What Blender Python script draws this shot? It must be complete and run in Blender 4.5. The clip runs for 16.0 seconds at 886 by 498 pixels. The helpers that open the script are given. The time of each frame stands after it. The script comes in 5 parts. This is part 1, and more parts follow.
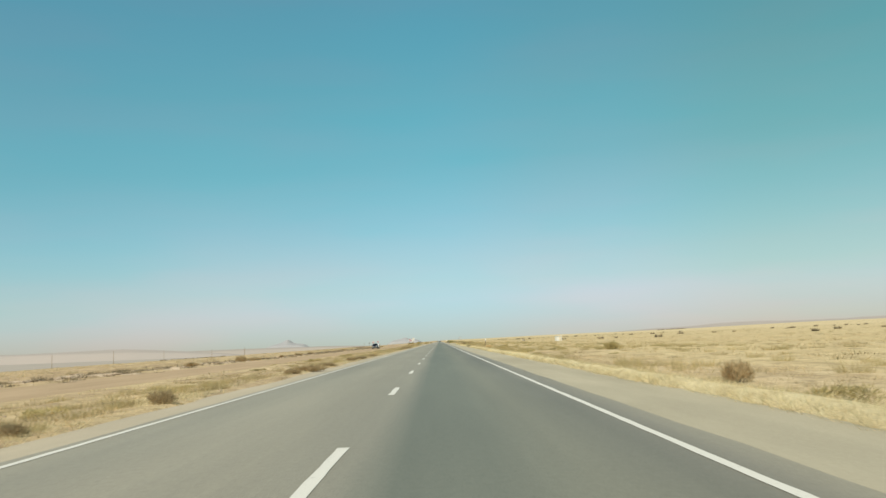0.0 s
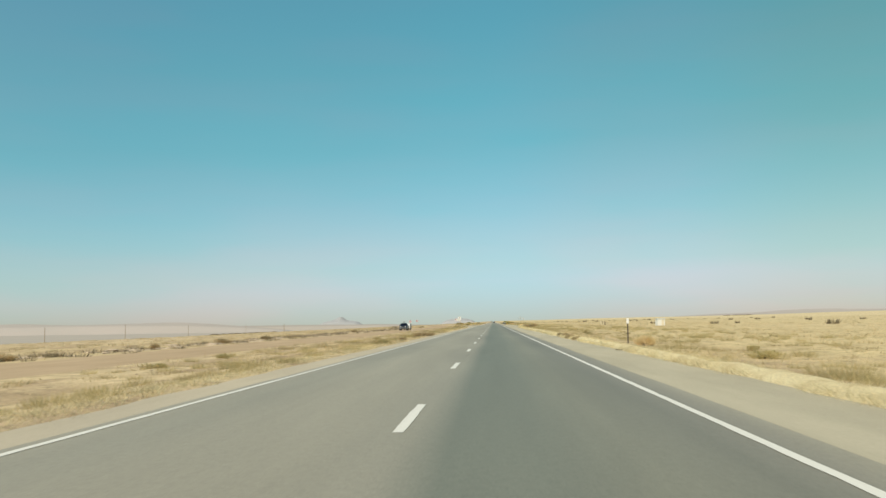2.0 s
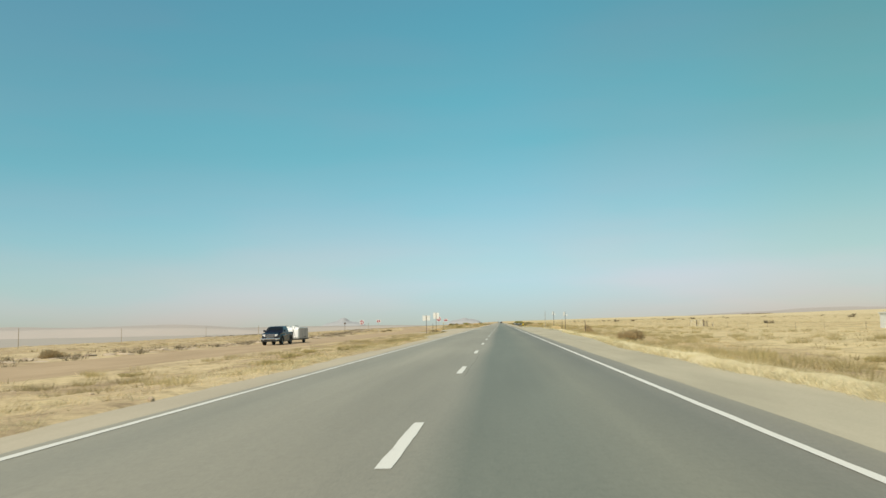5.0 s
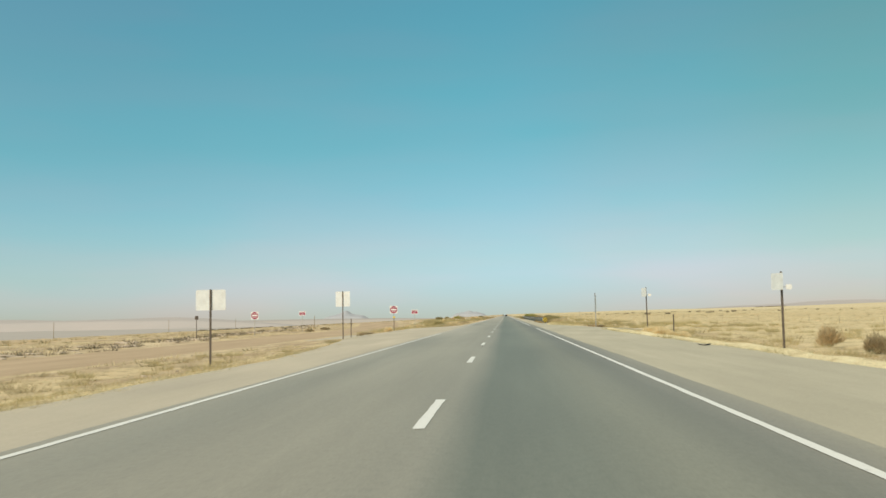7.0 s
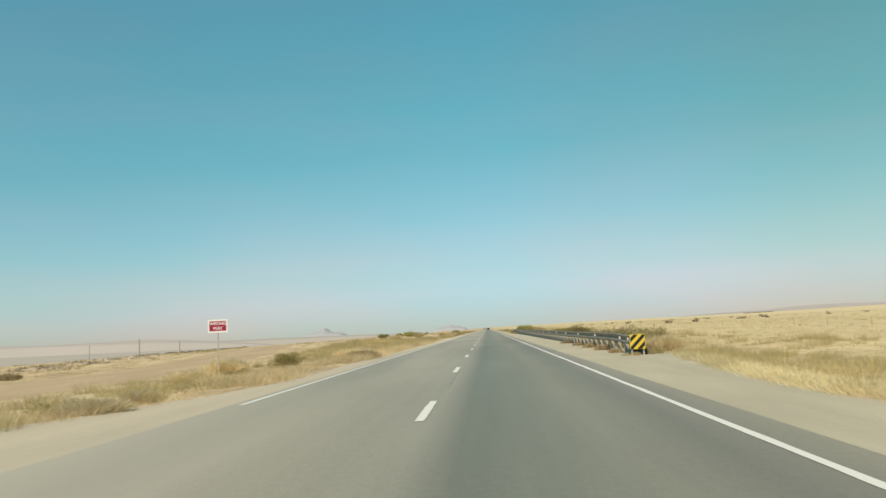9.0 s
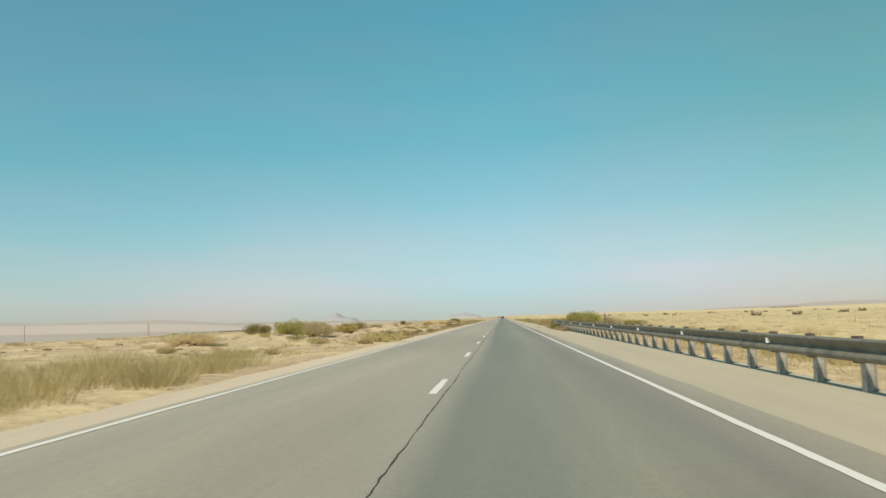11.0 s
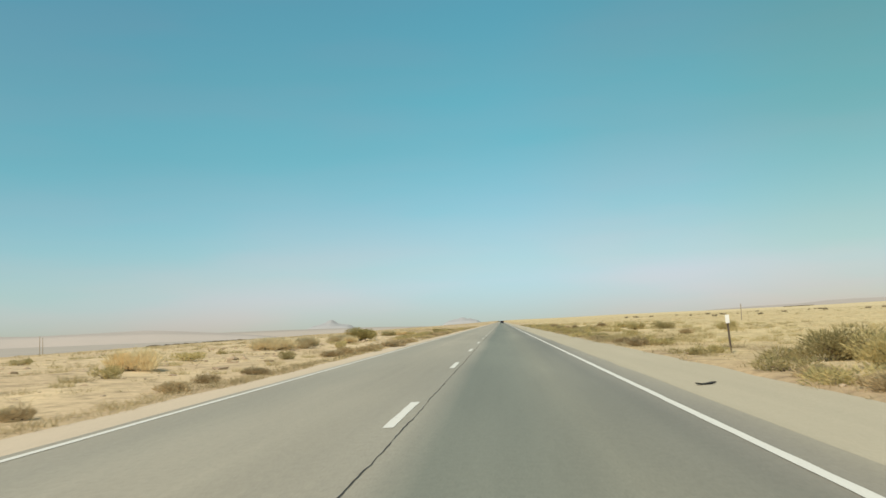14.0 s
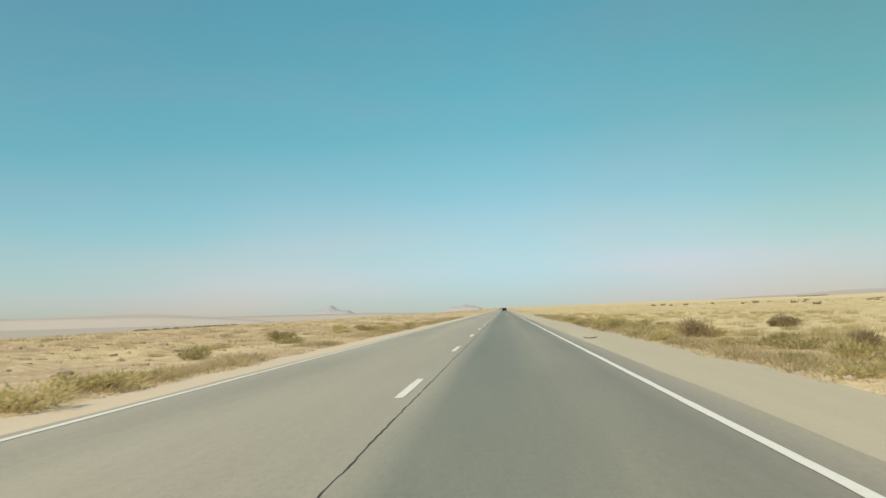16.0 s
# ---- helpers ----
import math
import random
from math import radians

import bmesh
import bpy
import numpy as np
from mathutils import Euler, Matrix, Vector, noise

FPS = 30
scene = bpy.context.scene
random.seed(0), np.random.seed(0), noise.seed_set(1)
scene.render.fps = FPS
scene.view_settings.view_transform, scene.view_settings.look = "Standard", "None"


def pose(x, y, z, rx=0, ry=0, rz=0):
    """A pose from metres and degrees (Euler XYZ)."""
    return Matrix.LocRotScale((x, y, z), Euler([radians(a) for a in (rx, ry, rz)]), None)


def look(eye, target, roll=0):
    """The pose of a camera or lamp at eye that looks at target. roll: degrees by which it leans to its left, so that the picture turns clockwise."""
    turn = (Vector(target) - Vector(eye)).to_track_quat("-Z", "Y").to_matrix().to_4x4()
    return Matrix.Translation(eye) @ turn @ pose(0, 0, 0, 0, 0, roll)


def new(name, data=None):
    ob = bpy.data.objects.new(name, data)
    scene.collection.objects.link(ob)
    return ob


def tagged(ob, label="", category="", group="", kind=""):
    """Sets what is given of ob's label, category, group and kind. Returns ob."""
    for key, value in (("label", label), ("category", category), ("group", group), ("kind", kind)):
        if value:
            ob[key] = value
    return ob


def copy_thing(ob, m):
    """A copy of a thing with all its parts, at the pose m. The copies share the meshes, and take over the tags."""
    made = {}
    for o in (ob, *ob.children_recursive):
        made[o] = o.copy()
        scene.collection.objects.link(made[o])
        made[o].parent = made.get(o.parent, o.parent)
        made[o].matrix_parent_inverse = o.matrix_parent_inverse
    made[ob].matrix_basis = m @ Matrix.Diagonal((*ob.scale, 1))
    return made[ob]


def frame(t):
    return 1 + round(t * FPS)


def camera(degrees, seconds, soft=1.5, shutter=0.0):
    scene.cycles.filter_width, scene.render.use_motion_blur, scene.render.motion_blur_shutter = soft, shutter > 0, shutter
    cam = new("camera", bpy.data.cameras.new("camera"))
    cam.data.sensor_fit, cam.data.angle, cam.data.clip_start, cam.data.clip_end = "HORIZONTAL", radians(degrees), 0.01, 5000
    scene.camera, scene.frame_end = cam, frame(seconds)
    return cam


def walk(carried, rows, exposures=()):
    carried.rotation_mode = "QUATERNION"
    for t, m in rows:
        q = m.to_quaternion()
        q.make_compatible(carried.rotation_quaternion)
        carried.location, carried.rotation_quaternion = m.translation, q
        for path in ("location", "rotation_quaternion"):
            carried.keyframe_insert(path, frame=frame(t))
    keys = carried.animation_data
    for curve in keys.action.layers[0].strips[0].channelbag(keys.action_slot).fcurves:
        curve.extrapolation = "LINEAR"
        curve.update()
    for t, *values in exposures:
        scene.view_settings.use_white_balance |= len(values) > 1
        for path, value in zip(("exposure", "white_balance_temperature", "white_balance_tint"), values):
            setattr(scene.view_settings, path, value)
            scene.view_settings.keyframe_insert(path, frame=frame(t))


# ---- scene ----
EXPOSURE = 0.0
SUN_AZIMUTH, SUN_HEIGHT = 207.0, 52.0
cam = camera(57.33, 16.0, soft=1.5, shutter=0.05)
walk(cam, [
    (0.0, pose(1.080, -6.053, 1.104, 96.482, 2.266, -0.255)),
    (0.5, pose(1.050, 13.453, 1.111, 96.076, 2.024, -0.043)),
    (1.0, pose(0.949, 32.963, 1.127, 95.978, 1.588, 0.513)),
    (1.5, pose(0.997, 52.498, 1.131, 95.185, 0.796, 2.266)),
    (2.0, pose(1.011, 72.045, 1.125, 95.193, 0.907, 3.545)),
    (2.5, pose(0.976, 91.642, 1.143, 94.833, 0.252, 5.366)),
    (3.0, pose(1.015, 111.285, 1.133, 95.154, 0.789, 4.869)),
    (3.2, pose(1.037, 119.138, 1.122, 95.207, 1.032, 4.361)),
    (5.3, pose(0.920, 200.991, 1.097, 95.241, 1.179, 3.985)),
    (5.5, pose(0.923, 208.843, 1.126, 95.107, 0.684, 3.947)),
    (6.0, pose(0.902, 228.477, 1.127, 95.373, 2.706, 3.261)),
    (6.5, pose(0.873, 248.102, 1.127, 95.178, 1.937, 4.008)),
    (7.0, pose(0.907, 267.706, 1.135, 94.751, 1.172, 4.375)),
    (7.5, pose(0.963, 287.295, 1.132, 94.436, 0.235, 4.476)),
    (8.0, pose(1.050, 306.911, 1.138, 94.792, 0.895, 4.224)),
    (8.5, pose(1.041, 326.509, 1.129, 95.264, 1.556, 3.806)),
    (9.0, pose(0.924, 346.098, 1.133, 95.739, 2.685, 3.113)),
    (9.2, pose(0.914, 353.934, 1.134, 95.625, 1.945, 3.789)),
    (11.3, pose(1.075, 436.607, 1.124, 94.867, 1.127, 4.141)),
    (11.5, pose(1.050, 444.478, 1.115, 95.355, 0.960, 4.133)),
    (12.0, pose(1.082, 464.146, 1.124, 95.452, 1.755, 4.044)),
    (12.5, pose(1.056, 483.820, 1.132, 95.106, 1.387, 4.351)),
    (13.0, pose(1.124, 503.522, 1.127, 95.247, 1.960, 3.833)),
    (13.5, pose(1.222, 523.251, 1.127, 95.305, 1.393, 4.202)),
    (14.0, pose(1.297, 543.010, 1.120, 95.268, 2.300, 4.095)),
    (14.5, pose(1.337, 562.781, 1.121, 95.022, 0.307, 4.997)),
    (15.0, pose(1.392, 582.552, 1.112, 94.666, 1.062, 4.581)),
    (15.5, pose(1.491, 602.290, 1.120, 94.237, 1.659, 4.772)),
    (16.0, pose(1.398, 621.971, 1.117, 94.329, 1.695, 4.263)),
], exposures=[(0.0, EXPOSURE)])

# ---- light ----
world = bpy.data.worlds.new("desert_sky")
scene.world = world
world.use_nodes = True
wt = world.node_tree
wt.nodes.clear()
sky = wt.nodes.new("ShaderNodeTexSky")
sky.sky_type, sky.sun_disc = "NISHITA", False
sky.sun_elevation, sky.sun_rotation = radians(SUN_HEIGHT), radians(SUN_AZIMUTH)
sky.altitude, sky.air_density, sky.dust_density, sky.ozone_density = 1200, 1.0, 1.0, 1.0
# hand-set sky tint, from the horizon's red glow to the teal upper sky
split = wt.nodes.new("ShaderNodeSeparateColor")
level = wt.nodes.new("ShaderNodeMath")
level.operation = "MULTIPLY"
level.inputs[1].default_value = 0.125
sky_tint = wt.nodes.new("ShaderNodeValToRGB")
SKY_TINT = ((0.09, (0.62, 0.95, 0.78)), (0.15, (0.60, 1.11, 0.848)), (0.20, (0.56, 1.02, 0.767)), (0.28, (0.52, 0.895, 0.70)), (0.39, (0.58, 0.80, 0.68)),
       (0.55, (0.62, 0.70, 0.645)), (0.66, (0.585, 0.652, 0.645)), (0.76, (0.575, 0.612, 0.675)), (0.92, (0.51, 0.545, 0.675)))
while len(sky_tint.color_ramp.elements) < len(SKY_TINT):
    sky_tint.color_ramp.elements.new(0.5)
for el, (pos, col) in zip(sky_tint.color_ramp.elements, SKY_TINT):
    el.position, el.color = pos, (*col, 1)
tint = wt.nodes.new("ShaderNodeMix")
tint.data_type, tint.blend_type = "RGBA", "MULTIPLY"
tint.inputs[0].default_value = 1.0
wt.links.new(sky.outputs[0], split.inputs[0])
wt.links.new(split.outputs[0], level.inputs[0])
wt.links.new(level.outputs[0], sky_tint.inputs[0])
wt.links.new(sky_tint.outputs[0], tint.inputs[7])
back = wt.nodes.new("ShaderNodeBackground")
back.inputs[1].default_value = 0.15
wout = wt.nodes.new("ShaderNodeOutputWorld")
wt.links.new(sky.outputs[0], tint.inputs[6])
# side-to-side sky tint: greyer towards both sides, cleaner straight ahead, with faint drawn-out streaks
aim = wt.nodes.new("ShaderNodeTexCoord")
lateral = wt.nodes.new("ShaderNodeSeparateXYZ")
wt.links.new(aim.outputs["Generated"], lateral.inputs[0])
shift = wt.nodes.new("ShaderNodeMath")
shift.operation = "ADD"
shift.inputs[1].default_value = 0.5
wt.links.new(lateral.outputs[0], shift.inputs[0])
side_tint = wt.nodes.new("ShaderNodeValToRGB")
side_tint.color_ramp.interpolation = "EASE"
SIDE_TINT = ((0.04, (0.96, 0.943, 0.957)), (0.28, (0.99, 0.98, 0.982)), (0.50, (0.945, 1.01, 1.01)), (0.68, (1.02, 0.975, 0.94)), (0.90, (1.0, 0.925, 0.815)))
while len(side_tint.color_ramp.elements) < len(SIDE_TINT):
    side_tint.color_ramp.elements.new(0.5)
for el, (pos, col) in zip(side_tint.color_ramp.elements, SIDE_TINT):
    el.position, el.color = pos, (*col, 1)
wt.links.new(shift.outputs[0], side_tint.inputs[0])
drawn = wt.nodes.new("ShaderNodeMapping")
drawn.inputs["Rotation"].default_value, drawn.inputs["Scale"].default_value = (0, radians(14), 0), (1.3, 1.0, 7.0)
wisps = wt.nodes.new("ShaderNodeTexNoise")
wisps.inputs["Scale"].default_value, wisps.inputs["Detail"].default_value, wisps.inputs["Roughness"].default_value = 2.2, 3.0, 0.45
wt.links.new(aim.outputs["Generated"], drawn.inputs["Vector"])
wt.links.new(drawn.outputs[0], wisps.inputs["Vector"])
streaks = wt.nodes.new("ShaderNodeValToRGB")
streaks.color_ramp.interpolation = "EASE"
streaks.color_ramp.elements[0].position, streaks.color_ramp.elements[0].color = 0.36, (0.945, 1.01, 1.005, 1)
streaks.color_ramp.elements[1].position, streaks.color_ramp.elements[1].color = 0.64, (1.085, 0.995, 0.995, 1)
wt.links.new(wisps.outputs["Fac"], streaks.inputs[0])
# sky colour, multiplied below by the side tint and the streaks
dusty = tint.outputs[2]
for layer in (side_tint, streaks):
    mul = wt.nodes.new("ShaderNodeMix")
    mul.data_type, mul.blend_type = "RGBA", "MULTIPLY"
    mul.inputs[0].default_value = 1.0
    wt.links.new(dusty, mul.inputs[6])
    wt.links.new(layer.outputs[0], mul.inputs[7])
    dusty = mul.outputs[2]
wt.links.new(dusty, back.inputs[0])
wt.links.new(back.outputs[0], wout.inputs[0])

sun_data = bpy.data.lights.new("sun", "SUN")
sun_data.energy, sun_data.angle, sun_data.color = 4.5, radians(0.53), (1.0, 0.86, 0.66)
sun = new("sun", sun_data)
_a, _e = radians(SUN_AZIMUTH), radians(SUN_HEIGHT)
sun.matrix_world = look((60 * math.sin(_a) * math.cos(_e), 300 + 60 * math.cos(_a) * math.cos(_e), 60 * math.sin(_e)), (0, 300, 0))


# ---- materials ----
class Nodes:
    """A small wrapper to write node materials in few lines."""

    def __init__(self, name, roughness=0.8, metallic=0.0, specular=0.3):
        self.mat = bpy.data.materials.new(name)
        self.mat.use_nodes = True
        self.t = self.mat.node_tree
        self.p = self.t.nodes["Principled BSDF"]
        self.p.inputs["Roughness"].default_value = roughness
        self.p.inputs["Metallic"].default_value = metallic
        self.p.inputs["Specular IOR Level"].default_value = specular

    def put(self, socket, value):
        if isinstance(value, bpy.types.NodeSocket):
            self.t.links.new(value, socket)
        else:
            socket.default_value = value

    def place(self, scale=(1, 1, 1), kind="Object"):
        tc = self.t.nodes.new("ShaderNodeTexCoord")
        mp = self.t.nodes.new("ShaderNodeMapping")
        mp.inputs["Scale"].default_value = scale
        self.t.links.new(tc.outputs[kind], mp.inputs["Vector"])
        return mp.outputs[0]

    def noise(self, scale, vector=None, detail=4.0, rough=0.6):
        n = self.t.nodes.new("ShaderNodeTexNoise")
        n.inputs["Scale"].default_value, n.inputs["Detail"].default_value, n.inputs["Roughness"].default_value = scale, detail, rough
        if vector is not None:
            self.t.links.new(vector, n.inputs["Vector"])
        return n.outputs["Fac"]

    def ramp(self, fac, stops):
        r = self.t.nodes.new("ShaderNodeValToRGB")
        while len(r.color_ramp.elements) < len(stops):
            r.color_ramp.elements.new(0.5)
        for el, (pos, col) in zip(r.color_ramp.elements, stops):
            el.position, el.color = pos, (*(col if isinstance(col, tuple) else (col, col, col)), 1)
        self.t.links.new(fac, r.inputs[0])
        return r.outputs[0]

    def mix(self, fac, a, b, blend="MIX"):
        m = self.t.nodes.new("ShaderNodeMix")
        m.data_type, m.blend_type = "RGBA", blend
        for s, val in ((m.inputs[0], fac), (m.inputs[6], a), (m.inputs[7], b)):
            if isinstance(val, tuple):
                val = (*val, 1)
            self.put(s, val)
        return m.outputs[2]

    def axis(self, vector, which):
        s = self.t.nodes.new("ShaderNodeSeparateXYZ")
        self.t.links.new(vector, s.inputs[0])
        return s.outputs[which]

    def math(self, op, a, b=0.0):
        m = self.t.nodes.new("ShaderNodeMath")
        m.operation = op
        self.put(m.inputs[0], a)
        self.put(m.inputs[1], b)
        return m.outputs[0]

    def bump(self, height, strength=0.3, distance=0.02):
        b = self.t.nodes.new("ShaderNodeBump")
        b.inputs["Strength"].default_value, b.inputs["Distance"].default_value = strength, distance
        self.t.links.new(height, b.inputs["Height"])
        self.t.links.new(b.outputs[0], self.p.inputs["Normal"])

    def island(self):
        return self.t.nodes.new("ShaderNodeNewGeometry").outputs["Random Per Island"]

    def instance(self):
        return self.t.nodes.new("ShaderNodeObjectInfo").outputs["Random"]

    def done(self, colour):
        self.put(self.p.inputs["Base Color"], (*colour, 1) if isinstance(colour, tuple) else colour)
        return self.mat


def worn(name, colour, roughness=0.6, metallic=0.0, spread=0.25, scale=6.0, specular=0.4):
    """A painted or metal surface with stains at two scales."""
    n = Nodes(name, roughness, metallic, specular)
    dark = tuple(c * (1 - spread) for c in colour)
    lite = tuple(min(1, c * (1 + spread * 0.4)) for c in colour)
    v = n.place()
    a = n.ramp(n.noise(scale, v), [(0.3, dark), (0.65, lite)])
    b = n.ramp(n.noise(scale * 12, v, 2), [(0.35, 0.86), (0.7, 1.0)])
    n.bump(n.noise(scale * 20, v, 2), 0.08, 0.004)
    return n.done(n.mix(1.0, a, b, "MULTIPLY"))


def asphalt():
    """Two lanes: a pale, warm inner lane and a darker outer lane with wheel tracks and an oily band."""
    n = Nodes("asphalt", 0.58, 0, 0.46)
    v = n.place()
    x = n.axis(v, 0)
    wob = n.noise(0.12, n.place((1, 0.15, 1)), 3)
    xw = n.math("ADD", x, n.math("MULTIPLY", n.math("SUBTRACT", wob, 0.5), 0.7))
    u = n.math("DIVIDE", n.math("ADD", xw, 4.6), 9.2)
    pale, mid, dark = (0.34, 0.312, 0.265), (0.295, 0.277, 0.236), (0.176, 0.182, 0.154)
    base = n.ramp(u, [(0.06, pale), (0.2, mid), (0.3, (0.335, 0.31, 0.26)), (0.42, (0.31, 0.287, 0.24)), (0.52, (0.295, 0.277, 0.236)),
                      (0.57, dark), (0.66, (0.188, 0.193, 0.163)), (0.74, (0.23, 0.224, 0.185)), (0.83, (0.192, 0.185, 0.16)), (0.875, (0.235, 0.22, 0.193)), (0.93, (0.305, 0.28, 0.233))])
    along = n.math("DIVIDE", n.axis(v, 1), 1000.0)
    base = n.mix(1.0, base, n.ramp(along, [(0.38, (1.0, 0.99, 0.92)), (0.45, (1.18, 1.135, 1.05))]), "MULTIPLY")
    patch = n.ramp(n.noise(0.35, n.place((1, 0.12, 1)), 5), [(0.3, 0.84), (0.7, 1.08)])
    grit = n.ramp(n.noise(45, v, 3, 0.75), [(0.25, 0.72), (0.75, 1.18)])
    streak = n.ramp(n.noise(3.0, n.place((1, 0.02, 1)), 4), [(0.3, 0.95), (0.7, 1.03)])
    chips = n.ramp(n.noise(11, n.place((1, 0.8, 1)), 5, 0.85), [(0.34, 0.88), (0.5, 1.0), (0.66, 1.08)])
    col = n.mix(1.0, n.mix(1.0, n.mix(1.0, base, patch, "MULTIPLY"), grit, "MULTIPLY"), streak, "MULTIPLY")
    col = n.mix(1.0, col, chips, "MULTIPLY")
    # dust carried onto the lane at the crossing
    dusty = n.math("MULTIPLY", n.ramp(along, [(0.310, 0.0), (0.326, 1.0), (0.352, 1.0), (0.368, 0.0)]), n.ramp(u, [(0.10, 0.9), (0.42, 0.0)]))
    col = n.mix(dusty, col, (0.40, 0.362, 0.285))
    n.bump(n.noise(90, v, 2, 0.8), 0.15, 0.004)
    return n.done(col)


def gravel(name="shoulder_gravel", a=(0.37, 0.342, 0.262), b=(0.47, 0.432, 0.33), sandy=(0.45, 0.407, 0.315)):
    n = Nodes(name, 0.95, 0, 0.15)
    v = n.place()
    base = n.ramp(n.noise(0.5, n.place((1, 0.2, 1)), 5), [(0.3, a), (0.7, b)])
    if sandy:
        along = n.math("DIVIDE", n.axis(v, 1), 1000.0)
        base = n.mix(n.ramp(along, [(0.39, 0.0), (0.45, 0.75)]), base, sandy)
    tracks = n.ramp(n.noise(2.2, n.place((1, 0.03, 1)), 4), [(0.35, 0.97), (0.65, 1.02)])
    grit = n.ramp(n.noise(30, v, 4, 0.8), [(0.25, 0.84), (0.75, 1.1)])
    n.bump(n.noise(40, v, 3, 0.8), 0.5, 0.02)
    return n.done(n.mix(1.0, n.mix(1.0, base, tracks, "MULTIPLY"), grit, "MULTIPLY"))


def soil():
    """Desert ground: pale sand, straw-coloured thatch and brown bare earth in drawn-out patches."""
    n = Nodes("desert_soil", 1.0, 0, 0.08)
    v = n.place()
    wide = n.noise(0.02, n.place((1, 0.35, 1)), 6, 0.65)
    fine = n.noise(0.33, n.place((1, 0.5, 1)), 6, 0.7)
    sand, straw, brown = (0.58, 0.47, 0.32), (0.545, 0.44, 0.265), (0.37, 0.28, 0.18)
    c = n.ramp(wide, [(0.36, sand), (0.5, straw), (0.62, (0.49, 0.37, 0.23))])
    c = n.mix(n.ramp(fine, [(0.42, 0.0), (0.58, 0.85)]), c, brown)
    # painted haze: the ground pales to pinkish further out on both sides
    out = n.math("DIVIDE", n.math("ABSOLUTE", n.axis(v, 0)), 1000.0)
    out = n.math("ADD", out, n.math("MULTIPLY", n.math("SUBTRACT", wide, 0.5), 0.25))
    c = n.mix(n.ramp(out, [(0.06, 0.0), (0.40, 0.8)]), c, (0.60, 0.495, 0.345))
    # bare pale sand west of the road past the crossing
    late = n.ramp(n.math("ADD", n.math("DIVIDE", n.axis(v, 1), 1000.0), n.math("MULTIPLY", n.math("SUBTRACT", wide, 0.5), 0.3)), [(0.41, 0.0), (0.49, 0.45), (0.59, 0.45), (0.65, 0.0)])
    west = n.ramp(n.math("DIVIDE", n.axis(v, 0), -100.0), [(0.035, 0.0), (0.05, 1.0), (0.25, 1.0), (0.75, 0.0)])
    c = n.mix(n.math("MULTIPLY", late, west), c, (0.64, 0.51, 0.345))
    # yellower thatch over the rising plain
    east = n.math("DIVIDE", n.axis(v, 0), 100.0)
    c = n.mix(n.ramp(east, [(0.07, 0.0), (0.16, 0.5)]), c, (0.61, 0.51, 0.285))
    clumps = n.ramp(n.noise(1.5, n.place((0.8, 1, 1)), 5, 0.7), [(0.40, 1.14), (0.52, 1.05), (0.64, 0.74)])
    c = n.mix(1.0, c, clumps, "MULTIPLY")
    grit = n.ramp(n.noise(6, v, 6, 0.8), [(0.28, 0.7), (0.72, 1.15)])
    n.bump(n.noise(5, v, 5, 0.75), 0.6, 0.06)
    return n.done(n.mix(1.0, c, grit, "MULTIPLY"))


def line_paint():
    n = Nodes("road_paint", 0.6, 0, 0.35)
    v = n.place()
    wear = n.ramp(n.noise(9, v, 6, 0.8), [(0.30, (0.40, 0.39, 0.35)), (0.42, (0.68, 0.67, 0.62))])
    n.bump(n.noise(60, v, 2), 0.15, 0.004)
    return n.done(n.mix(n.ramp(n.noise(60, v, 2, 0.8), [(0.3, 0.3), (0.6, 0.0)]), wear, (0.5, 0.49, 0.45)))


def blades(name, a, b, c, translucent=0.25):
    n = Nodes(name, 0.75, 0, 0.2)
    col = n.ramp(n.island(), [(0.0, a), (0.55, b), (1.0, c)])
    big = n.ramp(n.noise(0.12, n.place(), 3), [(0.35, 0.78), (0.65, 1.1)])
    col = n.mix(1.0, col, big, "MULTIPLY")
    mat = n.done(col)
    tr = n.t.nodes.new("ShaderNodeBsdfTranslucent")
    ms = n.t.nodes.new("ShaderNodeMixShader")
    ms.inputs[0].default_value = translucent
    n.t.links.new(col, tr.inputs[0])
    n.t.links.new(n.p.outputs[0], ms.inputs[1])
    n.t.links.new(tr.outputs[0], ms.inputs[2])
    n.t.links.new(ms.outputs[0], n.t.nodes["Material Output"].inputs[0])
    return mat


def leaves(name, a, b, translucent=0.2):
    n = Nodes(name, 0.7, 0, 0.2)
    col = n.ramp(n.island(), [(0.0, a), (1.0, b)])
    col = n.mix(1.0, col, n.ramp(n.instance(), [(0.0, 0.75), (1.0, 1.2)]), "MULTIPLY")
    mat = n.done(col)
    tr = n.t.nodes.new("ShaderNodeBsdfTranslucent")
    ms = n.t.nodes.new("ShaderNodeMixShader")
    ms.inputs[0].default_value = translucent
    n.t.links.new(col, tr.inputs[0])
    n.t.links.new(n.p.outputs[0], ms.inputs[1])
    n.t.links.new(tr.outputs[0], ms.inputs[2])
    n.t.links.new(ms.outputs[0], n.t.nodes["Material Output"].inputs[0])
    return mat


def thatch():
    """Flattened dry grass, cream with tan hollows."""
    n = Nodes("matted_thatch", 0.95, 0, 0.1)
    c = n.ramp(n.noise(2.2, n.place((1, 0.5, 1)), 6, 0.7), [(0.32, (0.58, 0.47, 0.27)), (0.48, (0.76, 0.65, 0.40)), (0.7, (0.85, 0.76, 0.50))])
    c = n.mix(1.0, c, n.ramp(n.noise(40, n.place((1, 0.3, 1)), 3, 0.8), [(0.3, 0.75), (0.7, 1.1)]), "MULTIPLY")
    n.bump(n.noise(26, n.place(), 4, 0.8), 0.8, 0.05)
    return n.done(c)


